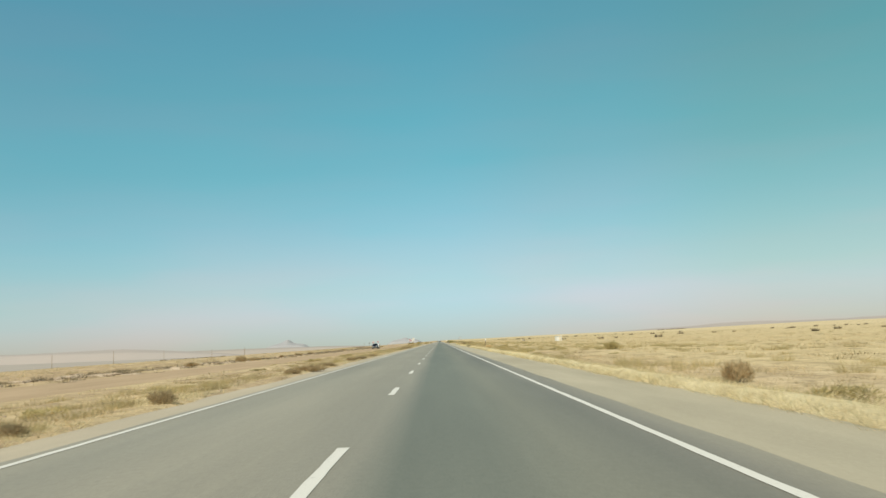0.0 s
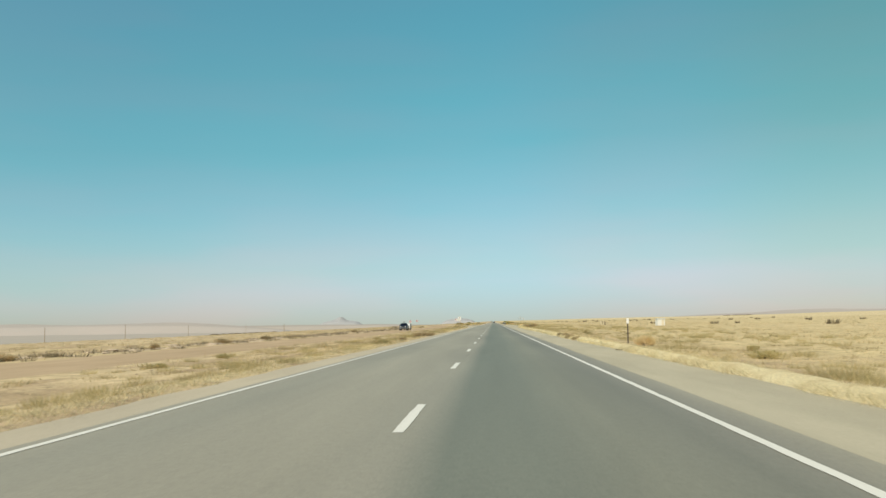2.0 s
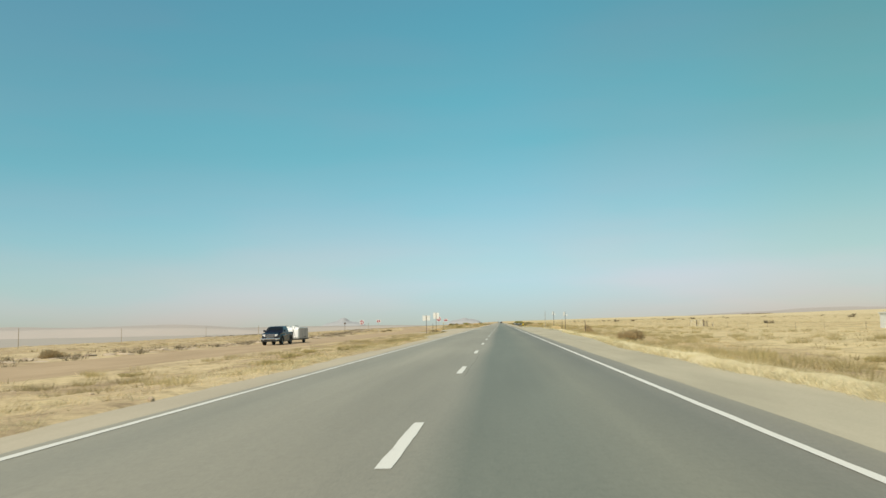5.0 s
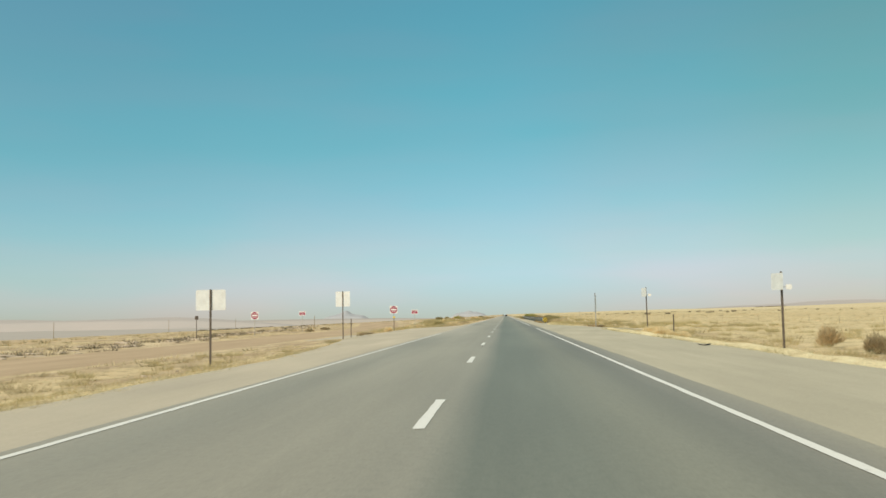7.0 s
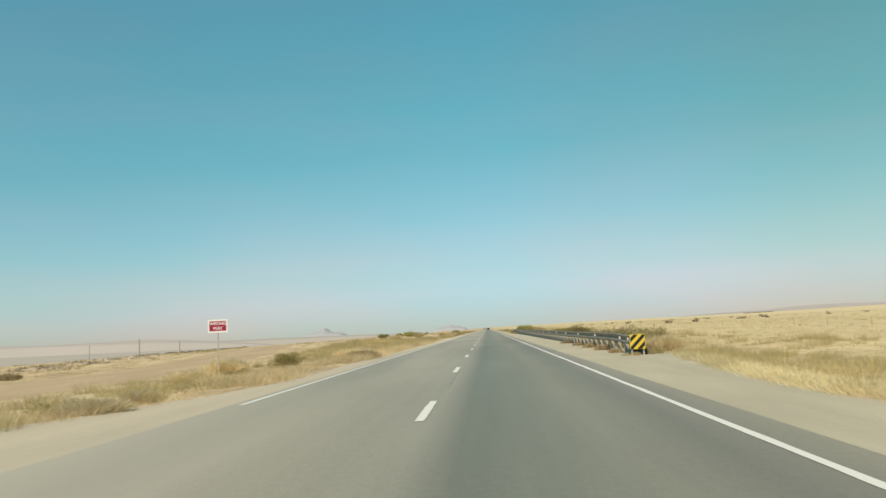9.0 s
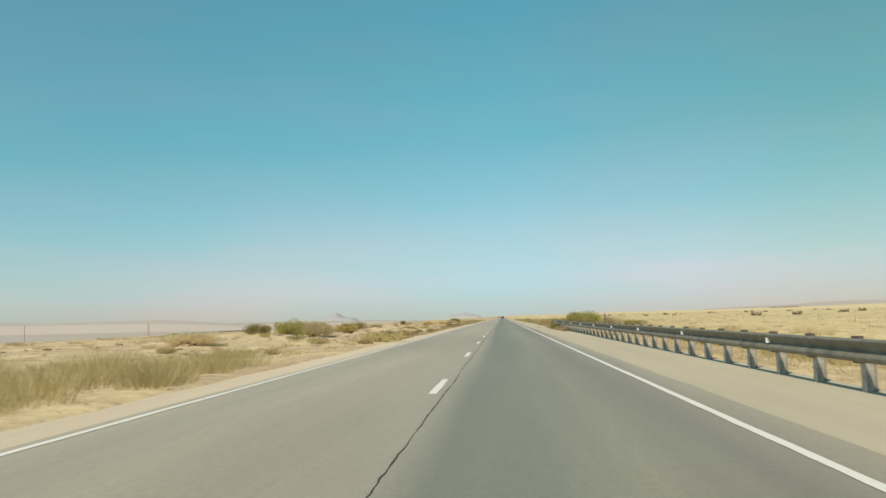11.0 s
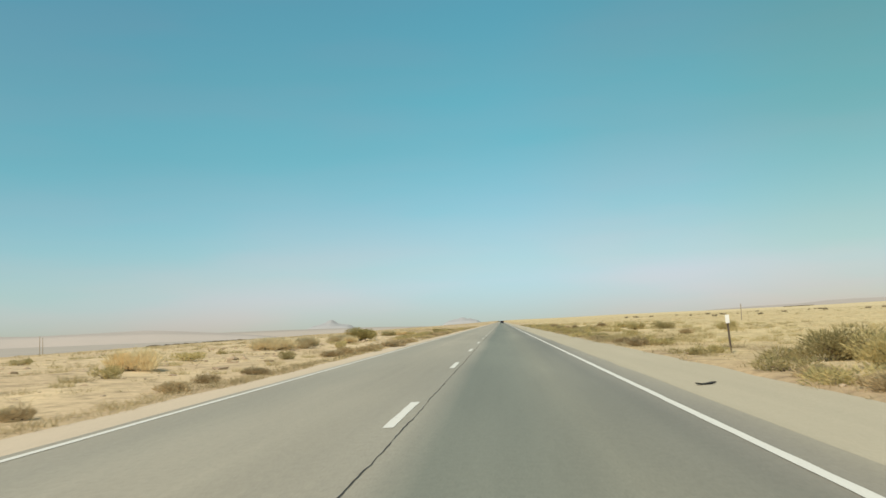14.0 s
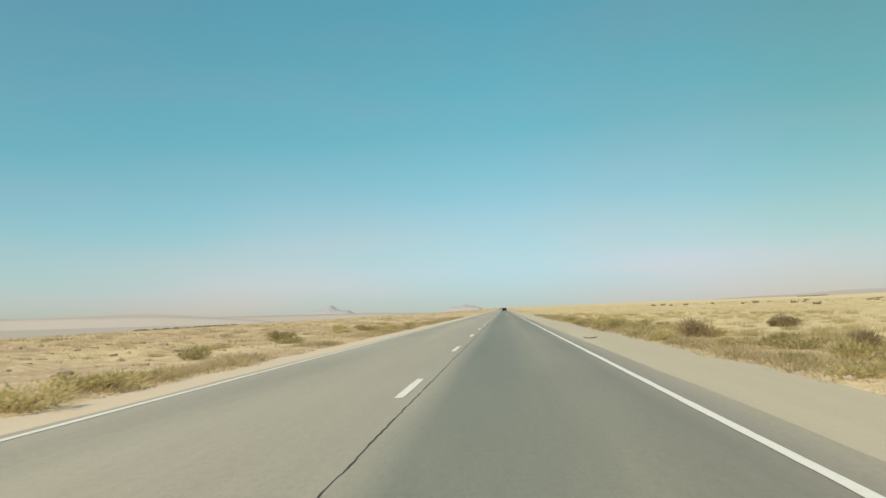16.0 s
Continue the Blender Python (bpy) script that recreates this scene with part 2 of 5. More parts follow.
# far terrain whose base colour carries the haze of distance
def haze_tone(name, a, b):
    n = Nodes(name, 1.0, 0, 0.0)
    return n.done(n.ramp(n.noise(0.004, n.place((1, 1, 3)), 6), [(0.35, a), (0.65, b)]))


M_ASPHALT, M_GRAVEL, M_SOIL, M_PAINT = asphalt(), gravel(), soil(), line_paint()
M_MAT = thatch()
M_DIRT = gravel("dusty_chipseal", (0.375, 0.28, 0.18), (0.47, 0.355, 0.235), None)
M_SANDSHOULDER = gravel("sandy_shoulder", a=(0.405, 0.362, 0.285), b=(0.49, 0.435, 0.335), sandy=(0.60, 0.50, 0.385))
M_TAR = worn("crack_tar", (0.045, 0.043, 0.04), 0.8, 0, 0.3, 20)
M_STRAW = blades("dry_grass_straw", (0.68, 0.54, 0.315), (0.76, 0.62, 0.385), (0.56, 0.445, 0.265), 0.4)
M_PALE = blades("pale_verge_grass", (0.80, 0.685, 0.41), (0.87, 0.77, 0.50), (0.72, 0.605, 0.365), 0.5)
M_RUST = blades("brown_verge_grass", (0.44, 0.35, 0.20), (0.55, 0.45, 0.265), (0.34, 0.27, 0.16), 0.35)
M_FLUFF = blades("soft_dry_grass", (0.66, 0.55, 0.29), (0.58, 0.475, 0.24), (0.46, 0.37, 0.19), 0.45)
M_SCRUB = blades("grey_scrub", (0.44, 0.35, 0.19), (0.54, 0.44, 0.25), (0.36, 0.285, 0.165), 0.4)
M_DARKSCRUB = blades("dark_scrub", (0.20, 0.165, 0.11), (0.27, 0.22, 0.14), (0.15, 0.125, 0.085), 0.3)
M_TWIG = leaves("brown_twigs", (0.43, 0.335, 0.195), (0.60, 0.475, 0.285), 0.45)
M_MOUND = leaves("brown_mound_twigs", (0.40, 0.33, 0.15), (0.57, 0.475, 0.235), 0.45)
M_OLIVE = leaves("olive_leaves", (0.29, 0.245, 0.10), (0.46, 0.385, 0.165), 0.4)
M_LOW = leaves("olive_brown_twigs", (0.42, 0.35, 0.165), (0.61, 0.51, 0.25), 0.5)
M_GREEN = leaves("green_leaves", (0.34, 0.325, 0.11), (0.57, 0.52, 0.215), 0.5)
M_YELLOWLEAF = leaves("yellow_leaves", (0.44, 0.35, 0.13), (0.64, 0.51, 0.22), 0.35)
M_GOLD = leaves("straw_stalks", (0.71, 0.59, 0.365), (0.83, 0.71, 0.46), 0.45)
M_BARK = worn("bark", (0.20, 0.15, 0.10), 0.95, 0, 0.4, 15)
M_RAIL = worn("galvanised_rail", (0.195, 0.19, 0.15), 0.6, 0.15, 0.4, 3)
M_POST = worn("weathered_steel_post", (0.46, 0.44, 0.385), 0.65, 0.1, 0.35, 8)
M_BROWN = worn("brown_steel", (0.14, 0.11, 0.085), 0.7, 0.2, 0.35, 8)
M_SLATE = worn("slate_sign_field", (0.22, 0.25, 0.25), 0.5, 0.3, 0.25, 6)
M_BLEACH = worn("bleached_fence_post", (0.36, 0.30, 0.22), 0.9, 0, 0.3, 8)
M_PALEWOOD = worn("bleached_timber", (0.78, 0.70, 0.54), 0.9, 0, 0.25, 8)
M_WOOD = worn("grey_wood", (0.20, 0.155, 0.115), 0.9, 0, 0.4, 10)
M_WHITE = worn("white_sheeting", (0.82, 0.82, 0.79), 0.5, 0, 0.12, 4)
M_ALU = worn("bare_aluminium", (0.86, 0.86, 0.82), 0.45, 0.2, 0.12, 4)
M_RED = worn("red_sheeting", (0.34, 0.010, 0.062), 0.5, 0, 0.2, 4)
M_YELLOW = worn("yellow_sheeting", (0.82, 0.58, 0.05), 0.5, 0, 0.15, 4)
M_BLACK = worn("black_sheeting", (0.02, 0.02, 0.02), 0.5, 0, 0.2, 4)
M_SILVER = worn("reflector", (0.9, 0.9, 0.88), 0.3, 0, 0.1, 8)
M_NAVY = worn("dark_blue_car_paint", (0.010, 0.012, 0.024), 0.2, 0.0, 0.2, 3, 0.3)
M_GLASS = worn("dark_window_glass", (0.010, 0.011, 0.013), 0.12, 0, 0.1, 3, 0.35)
M_TYRE = worn("tyre_rubber", (0.022, 0.021, 0.02), 0.9, 0, 0.25, 12)
M_RIM = worn("alloy_rim", (0.22, 0.22, 0.22), 0.4, 0.7, 0.2, 10)
M_CHROME = worn("chrome", (0.75, 0.75, 0.75), 0.15, 0.9, 0.1, 6)
M_LAMP = worn("clear_lamp_lens", (0.8, 0.82, 0.84), 0.1, 0, 0.1, 6, 0.7)
M_TRAILER = worn("white_trailer_paint", (0.88, 0.88, 0.87), 0.4, 0, 0.08, 2)
# metallic grey that also carries the trailer side's shade
M_GREYSIDE = worn("grey_shaded_trailer_side", (0.40, 0.365, 0.37), 0.35, 0.3, 0.3, 2.2)
# haze is painted into these four far tones
M_FARHILL = haze_tone("hazed_hills", (0.36, 0.335, 0.317), (0.38, 0.347, 0.327))
M_FARPEAK = haze_tone("hazed_peak", (0.345, 0.351, 0.367), (0.355, 0.36, 0.374))
M_VALLEY = haze_tone("hazed_valley_floor", (0.36, 0.336, 0.307), (0.385, 0.352, 0.318))
M_FARPLAIN = haze_tone("hazed_far_valley", (0.335, 0.312, 0.288), (0.355, 0.325, 0.30))


# ---- mesh helpers ----
def from_arrays(name, verts, faces, mat, smooth=False):
    """A mesh from numpy arrays; all faces have the same number of corners."""
    verts, faces = np.asarray(verts, np.float32), np.asarray(faces, np.int32)
    me = bpy.data.meshes.new(name)
    k = faces.shape[1]
    me.vertices.add(len(verts))
    me.vertices.foreach_set("co", verts.ravel())
    me.loops.add(faces.size)
    me.loops.foreach_set("vertex_index", faces.ravel())
    me.polygons.add(len(faces))
    me.polygons.foreach_set("loop_start", np.arange(0, faces.size, k, dtype=np.int32))
    me.polygons.foreach_set("loop_total", np.full(len(faces), k, np.int32))
    me.polygons.foreach_set("use_smooth", np.full(len(faces), smooth, bool))
    me.materials.append(mat)
    me.update(calc_edges=True)
    return me


def under(ob, parent):
    ob.parent = parent
    return ob


def part(name, bm, material, parent, label=""):
    """Links a bmesh as one mesh object under a thing or a part."""
    me = bpy.data.meshes.new(name)
    bm.normal_update()
    bm.to_mesh(me)
    bm.free()
    me.materials.append(material)
    ob = new(name, me)
    if parent is not None:
        ob.parent = parent
    return tagged(ob, label)


def shared(name, me, parent, m):
    ob = new(name, me)
    ob.parent = parent
    ob.matrix_basis = m
    return ob


def thing(name, m, label, category, group=""):
    ob = new(name)
    ob.empty_display_size = 0.2
    ob.matrix_basis = m
    return tagged(ob, label, category, group)


def box(bm, x0, x1, y0, y1, z0, z1, bevel=0.0):
    vs = [bm.verts.new((x, y, z)) for x in (x0, x1) for y in (y0, y1) for z in (z0, z1)]
    fs = [bm.faces.new([vs[i] for i in q]) for q in ((0, 1, 3, 2), (4, 6, 7, 5), (0, 4, 5, 1), (2, 3, 7, 6), (0, 2, 6, 4), (1, 5, 7, 3))]
    if bevel:
        es = list({e for f in fs for e in f.edges})
        bmesh.ops.bevel(bm, geom=es, offset=bevel, segments=2, affect="EDGES", profile=0.6)
    return bm


def rod(bm, a, b, r, sides=8, r2=None):
    a, b = Vector(a), Vector(b)
    q = (b - a).to_track_quat("Z", "Y").to_matrix()
    rings = []
    for p, rr in ((a, r), (b, r if r2 is None else r2)):
        rings.append([bm.verts.new(p + q @ Vector((rr * math.cos(i * math.tau / sides), rr * math.sin(i * math.tau / sides), 0))) for i in range(sides)])
    for i in range(sides):
        j = (i + 1) % sides
        bm.faces.new((rings[0][i], rings[0][j], rings[1][j], rings[1][i]))
    bm.faces.new(rings[0][::-1])
    bm.faces.new(rings[1])
    return bm


def prism(bm, outline, x0, x1):
    """A side outline of (y, z) pairs, drawn out from x0 to x1."""
    a = [bm.verts.new((x0, y, z)) for y, z in outline]
    b = [bm.verts.new((x1, y, z)) for y, z in outline]
    n = len(outline)
    for i in range(n):
        j = (i + 1) % n
        bm.faces.new((a[i], a[j], b[j], b[i]))
    bm.faces.new(a[::-1])
    bm.faces.new(b)
    return bm


def bevelled(bm, w, seg=2):
    bmesh.ops.recalc_face_normals(bm, faces=bm.faces)
    es = [e for e in bm.edges if len(e.link_faces) == 2 and e.calc_face_angle(0) > 0.4]
    bmesh.ops.bevel(bm, geom=es, offset=w, segments=seg, affect="EDGES", profile=0.6, clamp_overlap=True)
    return bm


def smooth(t, a, b):
    u = np.clip((np.asarray(t, float) - a) / (b - a), 0, 1)
    return u * u * (3 - 2 * u)


_lattice = np.random.RandomState(7).rand(256, 256)


def value_noise(x, y):
    x, y = np.asarray(x, float), np.asarray(y, float)
    xi, yi = np.floor(x).astype(int), np.floor(y).astype(int)
    u, w = x - xi, y - yi
    u, w = u * u * (3 - 2 * u), w * w * (3 - 2 * w)
    g = lambda i, j: _lattice[i % 256, j % 256]
    return (g(xi, yi) * (1 - u) + g(xi + 1, yi) * u) * (1 - w) + (g(xi, yi + 1) * (1 - u) + g(xi + 1, yi + 1) * u) * w


def fbm(x, y, octaves=4):
    s, a, tot = 0, 1.0, 0
    for i in range(octaves):
        s, tot = s + a * value_noise(x * 2 ** i + 31.7 * i, y * 2 ** i + 11.3 * i), tot + a
        a *= 0.5
    return s / tot


# ---- the lie of the land ----
LANE = 3.43           # edge lines lie this far from the centre line
DASH, STEP = 2.875, 11.5


def edge_right(y):
    """Where the gravel shoulder ends and the grass begins."""
    e = 5.75 + 1.0 * smooth(y, 222, 246) + 1.2 * smooth(y, 255, 288) - 2.2 * smooth(y, 340, 360)
    e = e + 1.2 * smooth(y, 360, 374) - 0.7 * smooth(y, 378, 390) - 0.5 * smooth(y, 500, 508)
    return e + 0.45 * (fbm(y * 0.35, y * 0 + 3.3, 4) - 0.5)


def edge_left(y):
    e = -4.45 - 1.1 * smooth(y, 250, 262) - 2.7 * smooth(y, 290, 322) + 3.8 * smooth(y, 346, 368)
    return e - 0.5 * (fbm(y * 0.35, y * 0 + 9.1, 4) - 0.5)


def other_road(y):
    """Centre of the opposite carriageway, which swings away further on."""
    return -20.0 - 40 * smooth(y, 380, 620)


def crossing(x, y):
    """1 on the dirt crossing that joins both carriageways and leads off to the other side."""
    mid = np.where(x < 0, 337.5, 337.4)
    half = np.where(x < 0, 8.0 + 4 * np.exp(-np.abs(x + 5) / 3), 6.0 + 2.0 * np.exp(-np.abs(x - 8) / 2))
    return (1 - smooth(np.abs(y - mid), half - 1, half + 1.5)) * np.where(x < 0, smooth(x, -25, -22), 1 - smooth(x, 10.5, 14))


def ground(x, y):
    x, y = np.asarray(x, float), np.asarray(y, float)
    near = np.interp(x, [-900, -400, -140, -66, -45, -16, -9, -5, 6, 11, 30, 45, 80, 400], [-34, -18, -4.2, -1.0, -0.72, -0.62, -0.38, 0, 0, -0.25, -0.42, -0.5, -0.2, 3.0])
    later = np.interp(x, [-900, -400, -140, -66, -45, -25, -12, -9, -5, 6, 11, 30, 60, 400], [-34, -18, -4.2, -1.05, -0.55, 0.1, 0.18, 0.06, 0, 0, -0.2, -0.2, 0.0, 2.4])
    mix = smooth(y, 395, 450)
    z = near * (1 - mix) + later * mix
    er, el = edge_right(y), edge_left(y)
    off = np.maximum(x - er, el - x)
    rough = smooth(off, 0.3, 5)
    road2 = 1 - smooth(np.abs(x - other_road(y)), 4.2, 7.0)
    flat = np.maximum(road2, crossing(x, y))
    z = z + rough * (1 - flat) * (0.34 * (fbm(x * 0.11, y * 0.07, 4) - 0.5) + 0.26 * (fbm(x * 0.7, y * 0.5, 3) - 0.5))
    bank = np.exp(-((x + 11.5) / 2.2) ** 2) * (smooth(y, 455, 468) - smooth(y, 520, 540))
    z = z + bank * 0.45 * (fbm(x * 1.1, y * 0.9, 3) - 0.5)
    z = z + bank * (0.12 + 0.5 * (fbm(x * 0.8, y * 0.5, 4) - 0.4))
    far = np.hypot(x, y - 300)
    z = z + smooth(far, 500, 4200) * smooth(x, -150, 60) * (6 + 22 * smooth(x, -200, 2500)) * (0.3 + fbm(x * 0.0016, y * 0.0016, 4))
    inside = 1 - smooth(off, -0.25, 0.25)
    return z * (1 - inside) - 0.09 * inside + (1 - inside) * 0.02


def axis_steps(dense0, dense1, step, lo, hi, grow=1.12):
    mid = list(np.arange(dense0, dense1 + 1e-6, step))
    s, p, up = step, dense1, []
    while p < hi:
        s *= grow
        p += s
        up.append(min(p, hi))
    s, p, down = step, dense0, []
    while p > lo:
        s *= grow
        p -= s
        down.append(max(p, lo))
    return np.array(down[::-1] + mid + up)


def sheet(name, xs, ys, zf, mat):
    X, Y = np.meshgrid(xs, ys)
    Z = zf(X, Y)
    nx, ny = len(xs), len(ys)
    i = (np.arange(ny - 1)[:, None] * nx + np.arange(nx - 1)[None]).ravel()
    return from_arrays(name, np.stack([X.ravel(), Y.ravel(), Z.ravel()], 1), np.stack([i, i + 1, i + nx + 1, i + nx], 1), mat, True)


def ribbon(name, ys, left, right, zl, zr, mat, cols=2):
    """A strip along the road between two edges that vary with y."""
    u = np.linspace(0, 1, cols)[None]
    X = left[:, None] * (1 - u) + right[:, None] * u
    Z = zl[:, None] * (1 - u) + zr[:, None] * u
    Y = np.repeat(ys[:, None], cols, 1)
    n = len(ys)
    i = (np.arange(n - 1)[:, None] * cols + np.arange(cols - 1)[None]).ravel()
    return from_arrays(name, np.stack([X.ravel(), Y.ravel(), Z.ravel()], 1), np.stack([i, i + 1, i + cols + 1, i + cols], 1), mat, True)


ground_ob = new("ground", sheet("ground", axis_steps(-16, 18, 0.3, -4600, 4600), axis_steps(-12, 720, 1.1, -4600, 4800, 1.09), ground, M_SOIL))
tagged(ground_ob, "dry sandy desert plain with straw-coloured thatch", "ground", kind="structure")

ROAD_Y = np.concatenate([np.arange(-300, -20, 20.0), np.arange(-20, 760, 2.0), np.arange(760, 3000, 40.0)])
HALF = 3.97


def road_edge(y, side):
    return side * ((HALF if side > 0 else 3.64) + 0.10 * (fbm(y * 0.5, y * 0 + 17 * side, 3) - 0.5))


road = new("road", ribbon("road", ROAD_Y, road_edge(ROAD_Y, -1), road_edge(ROAD_Y, 1), 0 * ROAD_Y, 0 * ROAD_Y, M_ASPHALT, 9))
tagged(road, "worn grey asphalt carriageway with two lanes", "road", kind="structure")
SH_Y = np.concatenate([np.arange(-300, -20, 10.0), np.arange(-20, 740, 0.8), np.arange(740, 3000, 20.0)])
for nm, a, b, za, zb, mat in (("shoulder_right", 0 * SH_Y + 3.6, edge_right(SH_Y) + 0.35, -0.006, -0.02, M_GRAVEL), ("shoulder_left", edge_left(SH_Y) - 0.35, 0 * SH_Y - 3.5, -0.02, -0.006, M_SANDSHOULDER)):
    tagged(new(nm, ribbon(nm, SH_Y, a, b, 0 * SH_Y + za, 0 * SH_Y + zb, mat, 6)), "tan gravel shoulder beside the asphalt", "road shoulder", kind="structure")

R2_Y = np.concatenate([np.arange(-300, 0, 10.0), np.arange(0, 800, 2.0)])
u2 = np.linspace(-1, 1, 11)[None]
c2 = other_road(R2_Y)[:, None]
w2 = 4.3 + 0.5 * (fbm(R2_Y * 0.2, R2_Y * 0 + 2.2, 3)[:, None] - 0.5)
X2, Y2 = c2 + u2 * w2, np.repeat(R2_Y[:, None], 11, 1)
Z2 = ground(X2, Y2) + np.where(np.abs(u2) > 0.95, -0.03, 0.03)
k2 = (np.arange(len(R2_Y) - 1)[:, None] * 11 + np.arange(10)[None]).ravel()
far2 = new("opposite_carriageway", from_arrays("opposite_carriageway", np.stack([X2.ravel(), Y2.ravel(), Z2.ravel()], 1), np.stack([k2, k2 + 1, k2 + 12, k2 + 11], 1), M_DIRT, True))
tagged(far2, "dusty brown opposite carriageway beyond the median", "road", kind="structure")



def crossing_sheet(name, x0, x1, mat):
    xs, ys = np.arange(x0, x1, 0.5), np.arange(316, 361, 0.5)
    X, Y = np.meshgrid(xs, ys)
    nx = len(xs)
    Z = ground(X, Y) + 0.05 * crossing(X, Y) - 0.03
    i = (np.arange(len(ys) - 1)[:, None] * nx + np.arange(nx - 1)[None]).ravel()
    return from_arrays(name, np.stack([X.ravel(), Y.ravel(), Z.ravel()], 1), np.stack([i, i + 1, i + nx + 1, i + nx], 1), mat, True)


for nm, x0, x1, mat in (("crossing_left", -14.5, -4.6, M_SANDSHOULDER), ("crossing_right", 6.0, 17, M_GRAVEL)):
    tagged(new(nm, crossing_sheet(nm, x0, x1, mat)), "packed gravel side road joining the highway", "side road", kind="structure")


# ---- road markings ----
def paint_strip(ys, x, width, rag, seed):
    w1 = width / 2 + rag * (fbm(ys * 2.0, ys * 0 + seed, 3) - 0.5)
    w2 = width / 2 + rag * (fbm(ys * 2.0, ys * 0 + seed + 5, 3) - 0.5)
    return ribbon("paint", ys, x - w1, x + w2, 0 * ys + 0.005, 0 * ys + 0.005, M_PAINT, 2)


for x, stretches in ((LANE, ((-300, 335.2), (351.3, 2400))), (-LANE, ((-300, 322.2), (360.2, 2400)))):
    for y0, y1 in stretches:
        ys = np.unique(np.concatenate([[y0, y1], np.arange(max(y0, -20), min(y1, 740), 0.5), np.linspace(y0, y1, 60)]))
        tagged(under(new("edge_line", paint_strip(ys, x, 0.105, 0.03, x)), road), "white painted edge line")
dash_meshes = [paint_strip(np.linspace(0, DASH, 12), 0.0, 0.125, 0.03, s) for s in (1.3, 7.7, 13.1, 22.9)]
for k in range(-3, 130):
    shared("lane_dash", dash_meshes[(k * 7) % 4], road, Matrix.Translation((0, k * STEP, 0)))


def crack(y0, y1, x, wander, width, seed):
    ys = np.arange(y0, y1, 0.09)
    c = x + 0.05 * smooth(ys, 600, 620) + 0.35 * wander * (fbm(ys * 0.3, ys * 0 + seed, 3) - 0.5) + 0.035 * (fbm(ys * 6, ys * 0 + seed, 4) - 0.5)
    w = 0.25 * width * np.clip(0.25 + 1.5 * (fbm(ys * 3, ys * 0 + seed + 3, 3) - 0.25), 0.08, 1.2)
    return ribbon("crack", ys, c - w / 2, c + w / 2, 0 * ys + 0.004, 0 * ys + 0.004, M_TAR, 2)


for y0, y1, x, wander, width, seed in ((56, 62, 0.32, 0.2, 0.05, 2.2), (98, 102, 0.1, 0.2, 0.03, 3.1), (116, 132, 0.16, 0.2, 0.017, 4.4), (206, 218, 0.16, 0.35, 0.035, 5.5), (252, 262, 0.3, 0.25, 0.028, 1.5),
                                       (296, 299, 0.05, 0.3, 0.035, 6.6), (308, 319, 0.2, 0.2, 0.02, 7.2), (330, 346, 0.2, 0.25, 0.03, 8.1), (362, 370, 0.1, 0.2, 0.03, 8.8), (425, 700, 0.18, 0.14, 0.068, 9.9)):
    under(new("crack", crack(y0, y1, x, wander, width, seed)), road)
for y0, y1, x, seed in ((218, 245, 5.0, 12.4), (300, 304, 3.7, 14.4)):
    under(new("crack", crack(y0, y1, x, 0.5, 0.05, seed)), road)


# ---- far distance ----
def ridge(name, cx, cy, width, depth, height, seed, mat, label, peaks=1.0, lift=4.0):
    n, m = 70, 14
    u, w = np.linspace(-1, 1, n), np.linspace(-1, 0.03, m)
    U, Wd = np.meshgrid(u, w)
    h = (1 - np.abs(Wd)) * np.clip(1 - np.abs(U) ** peaks, 0, 1) * (0.6 + 0.8 * (fbm(U * 4 + seed, Wd * 1.5 + seed, 5) - 0.3))
    foot = np.clip((1 - np.abs(Wd)) * 5, 0, 1) * np.clip((1 - np.abs(U)) * 2.2, 0, 1) ** 0.5
    V = np.stack([(cx + U * width / 2).ravel(), (cy + Wd * depth / 2).ravel(), ((height * h + lift + 38) * foot - 38).ravel()], 1)
    i = (np.arange(m - 1)[:, None] * n + np.arange(n - 1)[None]).ravel()
    return tagged(new(name, from_arrays(name, V, np.stack([i, i + 1, i + n + 1, i + n], 1), mat, True)), label, "mountain", kind="structure")


ridge("backdrop_peak", -850, 4600, 330, 260, 46, 3.0, M_FARPEAK, "distant desert peak in painted blue-grey haze", 0.75)
ridge("backdrop_hill", -190, 4600, 260, 200, 30, 8.0, M_FARPEAK, "low distant hill beyond the road, haze painted in", 1.2)
ridge("backdrop_range", -1600, 4380, 3600, 300, 9, 2.0, M_FARPLAIN, "far side of the valley in painted pinkish haze", 4.0, -7.0)
ridge("backdrop_range", -2300, 4300, 2600, 400, 30, 5.0, M_FARHILL, "low range of hills on the horizon, paled by painted haze", 2.0)
ridge("backdrop_range", 2000, 4300, 3000, 500, 52, 11.0, M_FARHILL, "low hills on the horizon in painted pinkish haze", 2.0)


# floor of the wide valley far below the road's plain, with painted haze
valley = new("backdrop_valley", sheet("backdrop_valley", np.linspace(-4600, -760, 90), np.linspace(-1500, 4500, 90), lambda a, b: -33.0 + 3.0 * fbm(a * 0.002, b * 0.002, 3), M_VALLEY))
tagged(valley, "valley floor with pale pinkish haze painted in", "valley", kind="structure")


# ---- grass and scrub ----
rng = np.random.RandomState(11)


